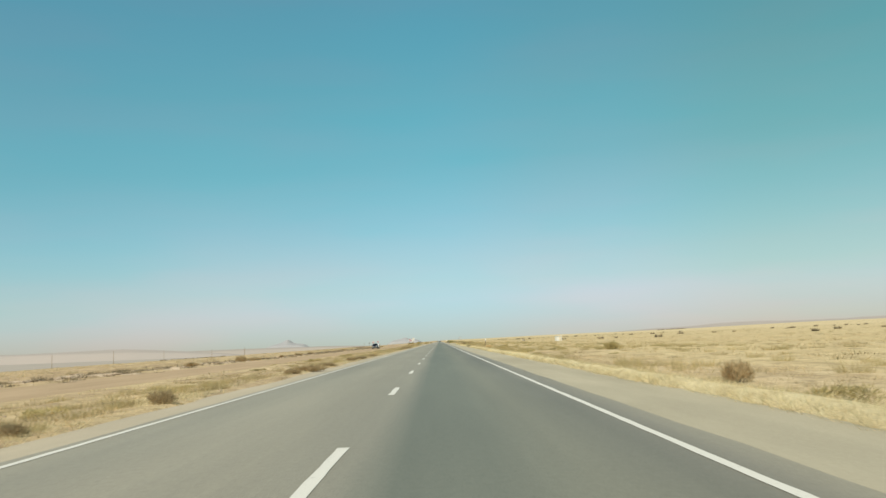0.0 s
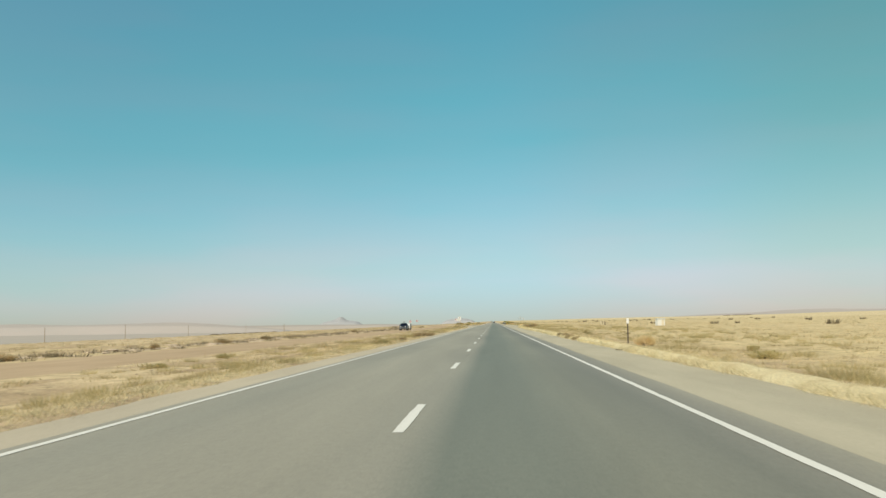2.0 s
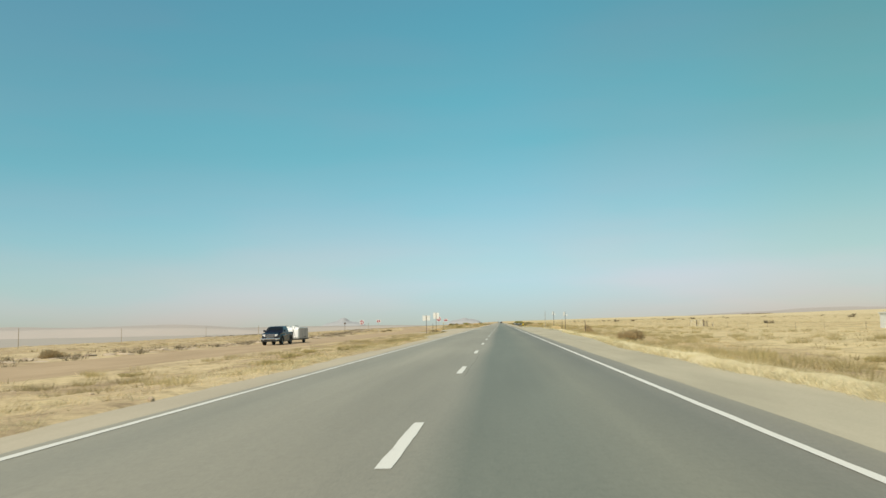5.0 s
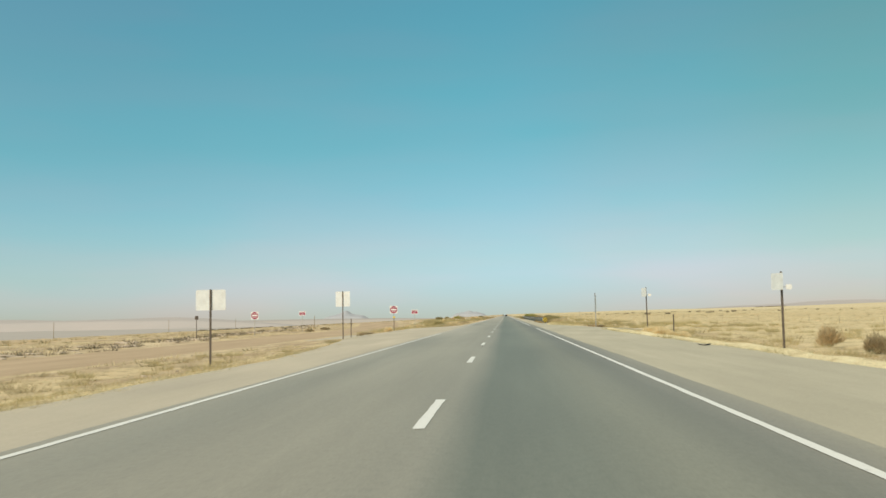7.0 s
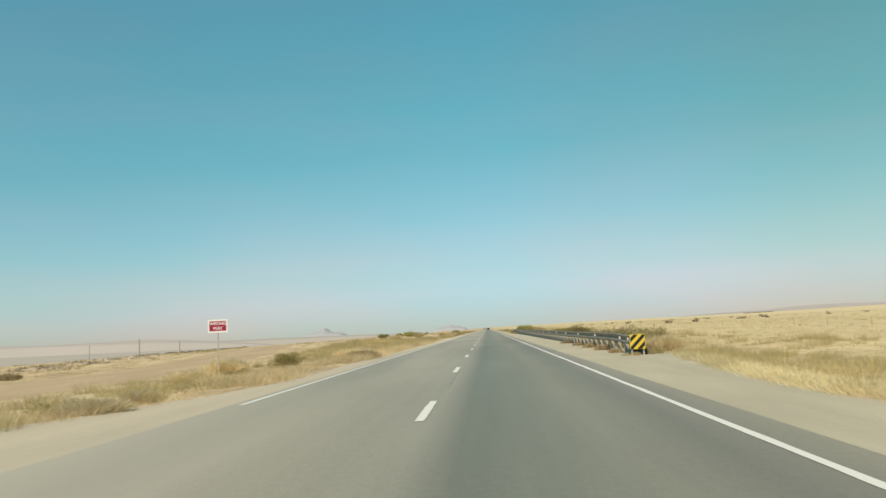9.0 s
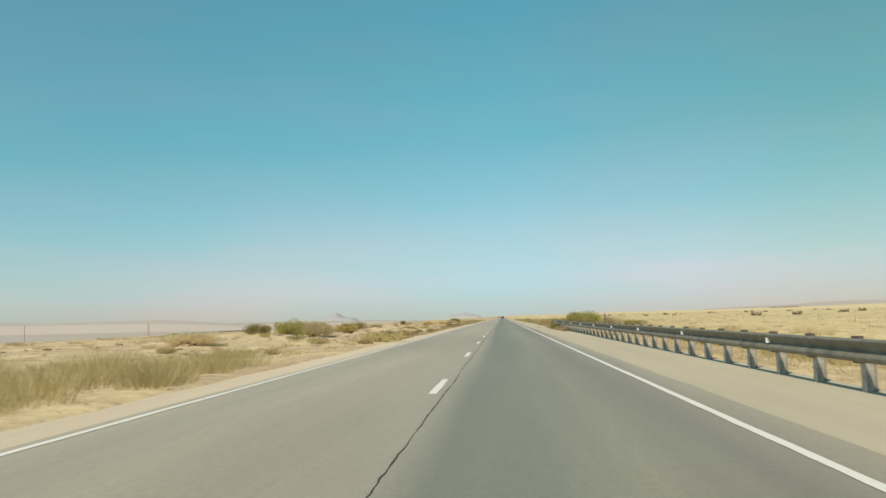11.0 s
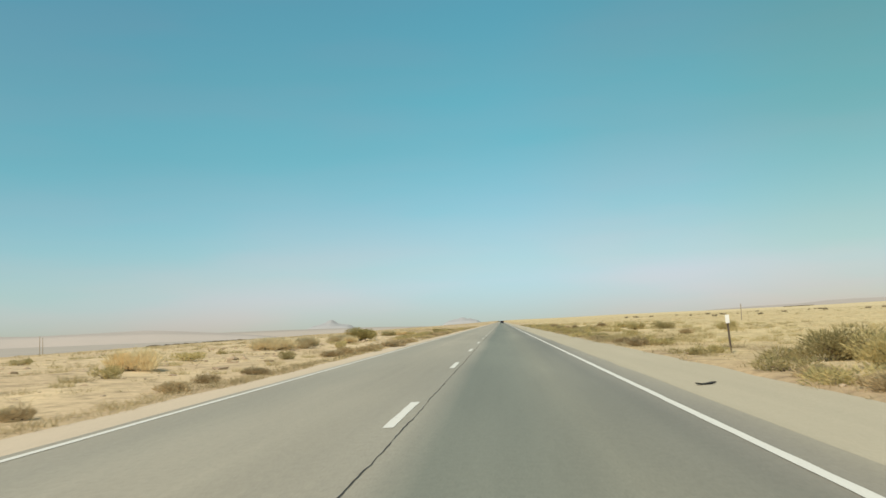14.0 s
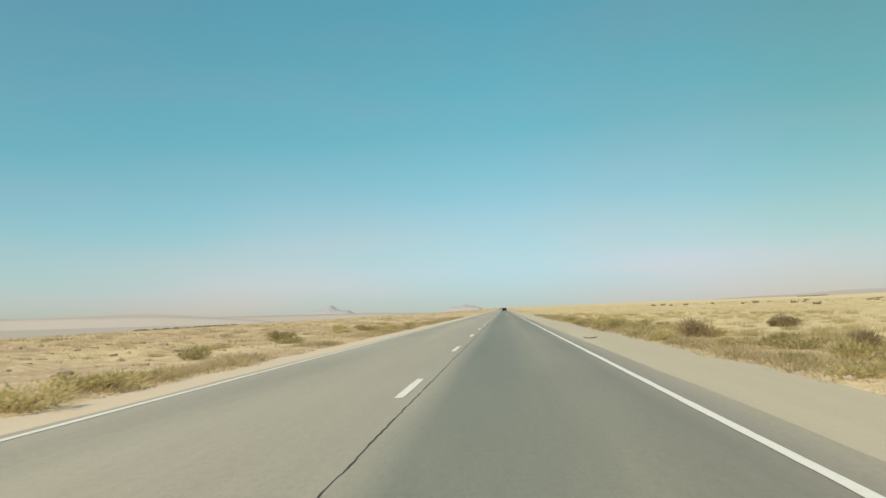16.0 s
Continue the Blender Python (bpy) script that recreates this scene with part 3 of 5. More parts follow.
def blade_mesh(name, px, py, height, spread, blades_each, width, lean, mat):
    n = len(px) * blades_each
    X, Y = np.repeat(px, blades_each), np.repeat(py, blades_each)
    H = np.repeat(height, blades_each) * rng.uniform(0.45, 1.1, n)
    S = np.repeat(spread, blades_each)
    r, a = S * np.sqrt(rng.rand(n)), rng.rand(n) * math.tau
    bx, by = X + r * np.cos(a), Y + r * np.sin(a)
    bz = ground(bx, by) - 0.015
    b = rng.rand(n) * math.tau
    wx, wy = np.cos(b) * width * (0.5 + H * 1.2), np.sin(b) * width * (0.5 + H * 1.2)
    tx = bx + np.cos(a) * H * lean * rng.rand(n) + rng.normal(0, 0.15, n) * H
    ty = by + np.sin(a) * H * lean * rng.rand(n) + rng.normal(0, 0.15, n) * H
    V = np.empty((n, 3, 3), np.float32)
    V[:, 0] = np.stack([bx - wx, by - wy, bz], 1)
    V[:, 1] = np.stack([bx + wx, by + wy, bz], 1)
    V[:, 2] = np.stack([tx, ty, bz + H], 1)
    return from_arrays(name, V.reshape(-1, 3), np.arange(n * 3).reshape(-1, 3), mat)


def clear_of(px, py):
    ok = (px > edge_right(py) + 0.05) | (px < edge_left(py) - 0.05)
    ok &= np.abs(px - other_road(py)) > 4.6
    ok &= crossing(px, py) < 0.35
    ok &= ~((np.abs(px - 6.0) < 0.5) & (py > 372) & (py < 508))
    return ok


def scatter(n, x0, x1, y0, y1, keep):
    px, py = rng.uniform(x0, x1, n), rng.uniform(y0, y1, n)
    ok = clear_of(px, py) & (rng.rand(n) < keep(px, py))
    return px[ok], py[ok]


def meadow(px, py):
    """Share of ground under grass: thick along the road at first, thinner on the sandy stretch."""
    patch = smooth(fbm(px * 0.22 + 5, py * 0.10, 4), 0.36, 0.62)
    verge = np.exp(-np.maximum(np.maximum(px - edge_right(py), edge_left(py) - px), 0) / 2.2)
    sandy = smooth(py, 425, 445) * np.where(px < 0, 0.6, 0.4)
    return np.clip((0.25 + 0.75 * patch) * (0.55 + 0.45 * verge) * (1 - sandy) + 0.3 * verge * (1 - smooth(py, 425, 445)), 0, 1)


for nm, x0, x1 in (("verge_grass_right", 5.3, 13), ("verge_grass_left", -13, -4)):
    px, py = scatter(50000, x0, x1, -8, 740, meadow)
    hh = rng.uniform(0.045, 0.12, len(px)) * (0.7 + 0.9 * smooth(fbm(px * 0.3, py * 0.12, 3), 0.45, 0.7))
    tagged(new(nm, blade_mesh(nm, px, py, hh, 0.07 + 0.9 * hh, 8, 0.013, 2.2, M_STRAW)), "dry straw-yellow grass along the roadside", "grass", kind="stuff")


def band(name, side, y0, y1, width, count, h0, h1, mat, label, gaps=0.42):
    """A thick fringe of grass right at the edge of the gravel."""
    py = rng.uniform(y0, y1, count)
    off = 0.12 + np.abs(rng.normal(0, width, count))
    px = np.where(side > 0, edge_right(py) + off, edge_left(py) - off)
    thick = smooth(fbm(py * 0.22 + 40 * side, px * 0.25, 4), gaps - 0.1, gaps + 0.1)
    ok = clear_of(px, py) & (rng.rand(count) < 0.12 + 0.88 * thick)
    px, py, thick = px[ok], py[ok], thick[ok]
    hh = rng.uniform(h0, h1, len(px)) * (0.5 + 0.6 * thick)
    tagged(new(name, blade_mesh(name, px, py, hh, 0.06 + 0.9 * hh, 11, 0.009, 2.0, mat)), label, "grass", kind="stuff")


def matted(name, side, y0, y1, label):
    """A low, ragged mat of flattened dry grass at the edge of the gravel."""
    ys = np.arange(y0, y1, 0.35)
    lane = edge_right(ys) if side > 0 else edge_left(ys)
    wide = 0.75 + 0.9 * (fbm(ys * 0.25, ys * 0 + 51 * side, 4) - 0.4)
    u = np.array([-0.05, 0.1, 0.25, 0.45, 0.7, 0.9, 1.05])[None]
    X = lane[:, None] + side * (u * wide[:, None] + 0.16 * (fbm(ys[:, None] * 1.4 + u * 3, u * 9 + 0 * ys[:, None], 3) - 0.5))
    Y = np.repeat(ys[:, None], 7, 1)
    hump = np.array([-0.06, 0.055, 0.115, 0.13, 0.10, 0.05, -0.06])[None]
    Z = np.maximum(ground(X, Y), -0.06) + hump * (0.6 + 0.9 * fbm(X * 2.2, Y * 0.9, 3))
    i = (np.arange(len(ys) - 1)[:, None] * 7 + np.arange(6)[None]).ravel()
    faces = np.stack([i, i + 1, i + 8, i + 7], 1)
    gap = crossing(X, Y).ravel()[faces].max(1) < 0.3
    tagged(new(name, from_arrays(name, np.stack([X.ravel(), Y.ravel(), Z.ravel()], 1), faces[gap], M_MAT, True)), label, "grass", kind="stuff")


matted("matted_grass_right", 1, -8, 326, "cream-coloured mat of flattened dry grass along the shoulder")
band("edge_grass_right", 1, -8, 372, 0.36, 22000, 0.12, 0.22, M_PALE, "pale straw grass fringe along the shoulder", 0.3)
band("edge_grass_left", -1, -8, 330, 1.1, 17000, 0.04, 0.12, M_PALE, "pale straw grass bank along the shoulder", 0.42)
band("edge_weeds_left", -1, -8, 330, 0.5, 1500, 0.07, 0.16, M_SCRUB, "grey-brown weeds at the gravel's edge", 0.5)
band("rail_grass", 1, 376, 512, 2.4, 800, 0.08, 0.25, M_RUST, "brownish dry grass behind the guardrail", 0.45)
band("late_grass_right", 1, 508, 536, 0.9, 800, 0.08, 0.22, M_RUST, "brownish dry weeds along the shoulder", 0.5)
band("late_grass_right", 1, 574, 740, 0.9, 8000, 0.08, 0.24, M_RUST, "brownish dry weeds along the shoulder", 0.46)
band("edge_weeds_left", -1, 470, 600, 0.22, 2600, 0.06, 0.16, M_SCRUB, "low brown weeds at the edge of the sand", 0.46)
band("late_grass_left", -1, 596, 740, 0.6, 6500, 0.08, 0.24, M_RUST, "brownish dry grass fringe along the shoulder", 0.4)
band("median_grass", -1, 352, 430, 1.8, 9000, 0.12, 0.34, M_STRAW, "tall dry grass at the median's edge", 0.42)

px, py = scatter(420, -52, -31, 330, 540, lambda a, b: smooth(fbm(a * 0.1, b * 0.05, 3), 0.4, 0.6))
hh = rng.uniform(0.15, 0.4, len(px))
tagged(new("wash_scrub", blade_mesh("wash_scrub", px, py, hh, 0.9 * hh, 40, 0.02, 1.3, M_SCRUB)), "brown scrub along a dry wash", "scrub", kind="stuff")


def tussocks(name, x0, x1, y0, y1, n, mat, label):
    px, py = scatter(n, x0, x1, y0, y1, lambda a, b: 0.1 + 0.9 * smooth(fbm(a * 0.15 + 3, b * 0.1, 3), 0.4, 0.62))
    hh = rng.uniform(0.10, 0.28, len(px))
    tagged(new(name, blade_mesh(name, px, py, hh, 0.12 + 1.3 * hh, 100, 0.007, 1.3, mat)), label, "scrub", kind="stuff")


tussocks("sand_tussocks", -40, -6.5, 440, 720, 1100, M_SCRUB, "small brown tussocks dotted over pale sand")
tussocks("sand_tussocks", 8, 36, 512, 720, 700, M_SCRUB, "small brown tussocks dotted over pale sand")
tussocks("bank_tussocks", -13, -5.2, -5, 320, 900, M_SCRUB, "grey-brown tussocks among dry grass")
tussocks("median_tussocks", -16, -6, 350, 440, 500, M_SCRUB, "brown tussocks at the median's far end")
tussocks("plain_tussocks", -50, -25, 0, 430, 1100, M_SCRUB, "brown tussocks beyond the opposite carriageway")
tussocks("plain_tussocks", 8, 40, 0, 330, 800, M_SCRUB, "brown tussocks on the yellow plain")



def fluff(name, x0, x1, y0, y1, n, tall, mat, label, near=3.0):
    """Soft rounded clumps of dry grass, thicker towards the road."""
    def share(a, b):
        off = np.maximum(np.maximum(a - edge_right(b), edge_left(b) - a), 0)
        return (0.2 + 0.8 * np.exp(-off / near)) * (0.15 + 0.85 * smooth(fbm(a * 0.13 + 9, b * 0.07, 3), 0.42, 0.6))
    px, py = scatter(n, x0, x1, y0, y1, share)
    hh = rng.uniform(*tall, len(px))
    tagged(new(name, blade_mesh(name, px, py, hh, 0.12 + 0.8 * hh, 210, 0.0048, 1.0, mat)), label, "grass", kind="stuff")


fluff("soft_grass_right", 6.3, 30, -5, 330, 4200, (0.14, 0.42), M_FLUFF, "soft rounded clumps of tan dry grass", 7.0)
fluff("soft_grass_left", -14, -5, -5, 322, 1500, (0.12, 0.30), M_FLUFF, "soft tan clumps of dry grass on the bank", 4.0)
fluff("soft_grass_median", -15.5, -5.2, 352, 446, 1500, (0.25, 0.62), M_FLUFF, "tall soft clumps of dry grass in the median", 9.0)
fluff("soft_grass_corner", 6.2, 26, 341, 375, 900, (0.18, 0.42), M_FLUFF, "soft yellow clumps of dry grass by the rail's end", 9.0)
fluff("soft_grass_rail", 8.2, 18, 374, 512, 900, (0.2, 0.6), M_FLUFF, "tan dry grass clumps behind the guardrail", 4.0)
fluff("soft_grass_sand", -30, -5.5, 446, 740, 1200, (0.08, 0.24), M_FLUFF, "tan dry grass clumps dotted over pale sand", 9.0)
fluff("soft_grass_late", 6.3, 30, 576, 740, 1900, (0.16, 0.46), M_FLUFF, "tan dry grass clumps along the verge", 7.0)


def far_line(name, x0, y0, x1, y1, n, tall, label):
    """A dark line of growth far out on the plain."""
    u = rng.rand(n)
    px, py = x0 + (x1 - x0) * u + rng.normal(0, 3, n), y0 + (y1 - y0) * u + rng.normal(0, 6, n)
    ok = fbm(u * 14, u * 0 + x0, 3) > 0.36
    hh = rng.uniform(0.5 * tall, tall, n)
    tagged(new(name, blade_mesh(name, px[ok], py[ok], hh[ok], 2.2 + 0 * hh[ok], 26, 0.4, 0.5, M_DARKSCRUB)), label, "hedge", kind="stuff")


far_line("far_grove", -800, 2330, -760, 2900, 320, 10.0, "dark line of growth far down in the valley")
far_line("far_hedge", 720, 2640, 900, 2950, 160, 2.2, "dark hedge line far across the rising plain")

px, py = scatter(120, 55, 230, 150, 1100, lambda a, b: smooth(fbm(a * 0.02, b * 0.012, 3), 0.42, 0.6))
hh = rng.uniform(0.5, 1.2, len(px))
tagged(new("far_scrub", blade_mesh("far_scrub", px, py, hh, 1.0 * hh, 60, 0.07, 0.9, M_DARKSCRUB)), "dark scrub bushes far out on the plain", "scrub", kind="stuff")
for nm, x0, x1 in (("plain_grass_right", 15, 75), ("plain_grass_left", -80, -13)):
    px, py = scatter(36000, x0, x1, 0, 820, lambda a, b: 0.15 + 0.85 * meadow(a, b))
    hh = rng.uniform(0.14, 0.34, len(px))
    tagged(new(nm, blade_mesh(nm, px, py, 0.7 * hh, 0.25 + 0.7 * hh, 9, 0.03, 1.8, M_STRAW)), "sparse dry yellow grass on the plain", "grass", kind="stuff")
px, py = scatter(11000, -260, 260, 0, 1300, lambda a, b: (np.abs(a) > 11) * (0.3 + 0.7 * smooth(fbm(a * 0.05, b * 0.03, 3), 0.45, 0.6)))
hh = rng.uniform(0.10, 0.26, len(px)) * (1 + 0.5 * smooth(np.abs(px), 40, 120))
tagged(new("plain_scrub", blade_mesh("plain_scrub", px, py, hh, 0.25 + 1.0 * hh, 20, 0.04, 1.8, M_SCRUB)), "low grey-brown desert scrub dotted over the plain", "scrub", kind="stuff")
px, py = scatter(16000, 5.0, 14, -5, 740, lambda a, b: 0.08 + 0.75 * np.exp(-np.maximum(a - edge_right(b), 0) / 0.9) * smooth(fbm(b * 0.08, a * 0.2, 3), 0.36, 0.6) * (0.35 + 0.65 * smooth(b, 500, 512)))
qx, qy = scatter(16000, -13, -4, -5, 740, lambda a, b: 0.10 + 0.6 * np.exp(-np.maximum(edge_left(b) - a, 0) / 0.8) * smooth(fbm(b * 0.09, a * 0.2, 3), 0.4, 0.6))
px, py = np.concatenate([px, qx]), np.concatenate([py, qy])
hh = rng.uniform(0.06, 0.16, len(px))
tagged(new("verge_weeds", blade_mesh("verge_weeds", px, py, hh, 0.14 + 0.8 * hh, 22, 0.012, 1.8, M_SCRUB)), "small grey-brown weeds beside the shoulder", "weeds", kind="stuff")


extent = {}


def shrub(name, seed, mat, label, category, lobes, leaf, count, tall, upright):
    """A bush one metre wide: woody stems and an uneven crown of small leaves or twigs in lobes."""
    r = np.random.RandomState(seed)
    ob = thing(name, Matrix(), label, category)
    bm = bmesh.new()
    cen = []
    for i in range(lobes):
        a, d = r.rand() * math.tau, 0.40 * math.sqrt(r.rand())
        top = tall * r.uniform(0.35, 0.85) * (1 - 0.6 * d)
        c = (d * math.cos(a), d * math.sin(a), top * 0.62)
        cen.append((*c, r.uniform(0.10, 0.24)))
        mid = (c[0] * 0.4 + r.normal(0, 0.03), c[1] * 0.4 + r.normal(0, 0.03), c[2] * 0.5)
        rod(bm, (c[0] * 0.1, c[1] * 0.1, -0.03), mid, 0.016, 5, 0.011)
        rod(bm, mid, c, 0.011, 5, 0.004)
    part("woody_base", bm, M_BARK, ob)
    cen = np.array(cen)
    k = r.randint(0, lobes, count)
    dirs = r.normal(0, 1, (count, 3))
    dirs /= np.linalg.norm(dirs, axis=1)[:, None]
    rad = cen[k, 3:4] * (0.35 + 0.75 * r.rand(count, 1) ** 0.5)
    P = cen[k, :3] + dirs * rad * np.array([1, 1, 0.9])
    P[:, 2] = np.clip(P[:, 2], 0.01, None)
    up = np.stack([dirs[:, 0], dirs[:, 1], np.abs(dirs[:, 2]) + upright], 1)
    up /= np.linalg.norm(up, axis=1)[:, None]
    L = leaf * r.uniform(0.6, 1.5, (count, 1))
    side = np.cross(up, r.normal(0, 1, (count, 3)))
    side /= np.linalg.norm(side, axis=1)[:, None]
    wide = L * (0.03 if upright > 0.9 else 0.1 if upright > 0.4 else 0.3)
    V = np.stack([P - side * wide, P + up * L * 0.45 + side * wide * 0.2, P + side * wide, P + up * L], 1)
    tri = np.concatenate([np.arange(count)[:, None] * 4 + np.array([[0, 2, 3]])])
    under(new("foliage", from_arrays("foliage", V.reshape(-1, 3), tri, mat)), ob)
    flat = V.reshape(-1, 3)
    extent[ob.name] = (np.percentile(np.abs(flat[:, :2]), 97) * 2, np.percentile(flat[:, 2], 98))
    return ob


kinds = {
    "twiggy": [shrub("shrub", 20 + i, M_TWIG, "low twiggy grey-brown desert shrub beside the road", "shrub", 13, 0.09, 2500, 0.62, 0.5) for i in range(3)],
    "mound": [shrub("shrub", 120 + i, M_MOUND, "rounded soft grey-brown desert shrub on sand", "shrub", 20, 0.055, 5000, 0.75, 0.45) for i in range(2)],
    "low": [shrub("low_shrub", 140 + i, M_LOW, "low spreading olive-brown shrub at the gravel's edge", "shrub", 9, 0.085, 1100, 0.5, 0.45) for i in range(4)],
    "olive": [shrub("bush", 40 + i, M_OLIVE, "rounded olive-green desert bush on sandy ground", "bush", 20, 0.029, 9000, 0.9, 0.3) for i in range(2)],
    "green": [shrub("bush", 100 + i, M_GREEN, "dense green desert bush beside the road", "bush", 22, 0.024, 11000, 0.95, 0.3) for i in range(2)],
    "yellow": [shrub("bush", 80 + i, M_YELLOWLEAF, "yellowing leafy desert bush on sandy ground", "bush", 16, 0.045, 4600, 0.9, 0.3) for i in range(2)],
    "golden": [shrub("grass_clump", 60 + i, M_GOLD, "tall clump of dry golden grass stalks", "grass clump", 18, 0.12, 6500, 0.7, 0.95) for i in range(3)],
}
used = set()


def plant(kind, rows, group):
    """Rows of x, y, width and height in metres."""
    for i, (x, y, w, h) in enumerate(rows):
        src = kinds[kind][i % len(kinds[kind])]
        ew, eh = extent[src.name]
        m = Matrix.LocRotScale((x, y, float(ground(x, y)) - 0.02), Euler((0, 0, (x * 3.7 + y * 1.3) % 6.28)), (w / ew, w / ew, h / eh))
        if src.name in used:
            copy_thing(src, m @ Matrix.Diagonal((*(1 / c for c in src.scale), 1)))["group"] = group
        else:
            used.add(src.name)
            src.matrix_basis = m
            src["group"] = group


plant("twiggy", [(-4.9, 5.4, 0.4, 0.2), (-4.9, 11.4, 0.6, 0.28), (-4.9, 27.1, 0.6, 0.21), (-4.9, 30.2, 1.5, 0.26), (-4.9, 37, 1, 0.2), (-4.9, 49.6, 0.7, 0.27), (-4.9, 54.3, 0.9, 0.22), (-4.9, 65.9, 0.7, 0.2), (-4.9, 124.5, 0.5, 0.2), (-4.9, 132.5, 0.3, 0.2), (-4.9, 135.7, 0.3, 0.2), (-4.9, 140.9, 1.6, 0.31)], "shrubs along the road edge")
plant("twiggy", [(-26.5, 85.4, 1.6, 0.49), (-25.8, 104.4, 1.6, 0.8), (-26.5, 115.6, 1.8, 0.42), (-26.5, 136.9, 0.8, 0.43), (-26.5, 153.5, 1.5, 0.54), (-27, 171, 1.4, 0.5), (-28, 240, 1.6, 0.6), (-26.8, 381.6, 1.2, 0.4), (-27, 392.3, 1.3, 0.4), (-11.1, 337.2, 1.4, 0.32)], "shrubs beyond the median")
plant("golden", [(-11.6, 353.9, 0.9, 0.55), (-6.1, 360.3, 1.3, 0.32), (-6.3, 362.9, 0.8, 0.3), (-9.9, 366.3, 1.2, 0.36), (-7.6, 372, 1.6, 0.28), (-12.3, 386.5, 2.3, 0.75), (-10.8, 378, 1.8, 0.5), (-6.6, 391, 1.8, 0.45), (-7.4, 399, 2.0, 0.5)], "grass clumps at the crossing")
plant("olive", [(-8.9, 384.9, 1.5, 0.8), (-8.9, 602.0, 1.9, 0.9), (-8.7, 604.6, 1.1, 0.6), (-16.5, 482.7, 1.8, 0.8), (-14.4, 552.8, 1.0, 0.58)], "green bushes left of the road")
plant("yellow", [(-11.0, 486.8, 1.8, 0.75), (-11.3, 477.5, 1.6, 0.85), (-10.7, 550.7, 0.8, 0.4), (-15.5, 499.7, 2.0, 0.7)], "yellowish bushes left of the road")
plant("mound", [(-11.6, 495.9, 1.5, 0.55)], "rounded shrubs on the sand")
plant("golden", [(-11.7, 458, 2.1, 0.52), (-10.6, 474.6, 2.2, 0.85), (-10.4, 554.7, 1.9, 0.6), (-9.4, 565.9, 1.4, 0.6), (-10.5, 584.4, 2.2, 0.65), (-9.4, 586.5, 1.4, 0.6), (-8.9, 597.0, 1.0, 0.45), (-10.0, 599.5, 1.6, 0.55), (-9.2, 624.5, 0.9, 0.5), (-9, 629.2, 0.8, 0.4)], "tall grass clumps on the sand")
plant("twiggy", [(-5.0, 384.7, 1.6, 0.35), (-5.3, 462.2, 0.7, 0.27), (-5.1, 475.4, 1.1, 0.4), (-5.8, 474.3, 1.0, 0.42), (-6.3, 476.6, 1.1, 0.38), (-5.6, 478.2, 0.8, 0.3), (-5.3, 480.6, 0.6, 0.22), (-5.2, 483.0, 0.7, 0.24), (-5.6, 490, 0.7, 0.27), (-4.9, 492.8, 0.9, 0.28), (-4.9, 496.2, 0.9, 0.24), (-5, 502.9, 0.5, 0.2), (-11.3, 504.7, 1.0, 0.4), (-5, 511.8, 0.6, 0.2), (-5.3, 514.8, 0.8, 0.25), (-11.6, 521.1, 1.1, 0.38), (-5.7, 526, 0.6, 0.23), (-4.9, 529.2, 1.3, 0.2), (-4.85, 535.2, 0.95, 0.36), (-5.95, 534.9, 0.9, 0.4)], "shrubs along the road edge")
plant("twiggy", [(-4.9, 548.1, 1.0, 0.2), (-4.9, 550.3, 0.9, 0.36), (-5.4, 553.9, 0.5, 0.2), (-5.1, 558.3, 0.7, 0.21), (-5.2, 560.7, 0.6, 0.2), (-5, 563.5, 0.7, 0.2), (-5.2, 574, 0.9, 0.24), (-5.1, 576.0, 0.8, 0.32), (-5.0, 579.4, 1.1, 0.22), (-5.0, 582.4, 1.2, 0.24), (-4.9, 586.8, 1.7, 0.25), (-4.9, 590.2, 1.2, 0.24), (-4.9, 595.0, 0.8, 0.22), (-4.9, 596.8, 1.0, 0.25), (-4.8, 622.3, 1.2, 0.25), (-4.8, 626.5, 1.6, 0.28), (-4.8, 629.2, 1.2, 0.3), (-4.75, 618.9, 1.0, 0.22), (-4.95, 616.1, 1.3, 0.24), (-4.95, 612.9, 1.2, 0.2)], "shrubs along the road edge")
plant("twiggy", [(7.5, 11.5, 0.6, 0.46), (5.85, 120.1, 0.6, 0.24), (5.85, 124.4, 0.55, 0.27), (5.95, 128.6, 0.6, 0.25), (5.92, 132.4, 0.45, 0.25), (7.6, 233.3, 0.9, 0.55), (8.5, 235.6, 0.9, 0.58), (9.8, 271.5, 0.9, 0.52), (11.8, 292.6, 0.8, 0.57), (12.5, 298, 0.9, 0.68), (9.9, 346.1, 0.9, 0.21), (9.3, 347.2, 1, 0.22), (6.9, 376.2, 1.0, 0.4), (7.0, 470.3, 0.8, 0.45), (5.74, 377.4, 0.6, 0.26), (5.76, 381.2, 0.7, 0.3), (5.8, 385.6, 0.7, 0.3), (5.8, 390.4, 0.6, 0.26), (5.82, 397.0, 0.7, 0.3), (5.76, 500.4, 0.7, 0.34), (5.74, 498.6, 0.8, 0.36), (5.74, 490.9, 0.7, 0.34), (5.78, 488.2, 0.65, 0.3), (5.8, 485.4, 0.6, 0.28), (5.72, 501.8, 0.8, 0.36), (5.75, 492.3, 0.7, 0.33), (5.8, 487.0, 0.6, 0.3), (5.76, 495.6, 0.7, 0.36)], "shrubs on the verge")
plant("green", [(-11.05, 470.8, 1.5, 0.9), (7.5, 490.2, 2.9, 1.35), (5.8, 496.9, 0.7, 0.5), (5.68, 494.5, 0.85, 0.5), (6.35, 498.9, 1.1, 0.62), (6.3, 494.6, 1.0, 0.42), (6.4, 496.4, 0.7, 0.4), (6.5, 501.2, 0.8, 0.35)], "green bushes by the road")
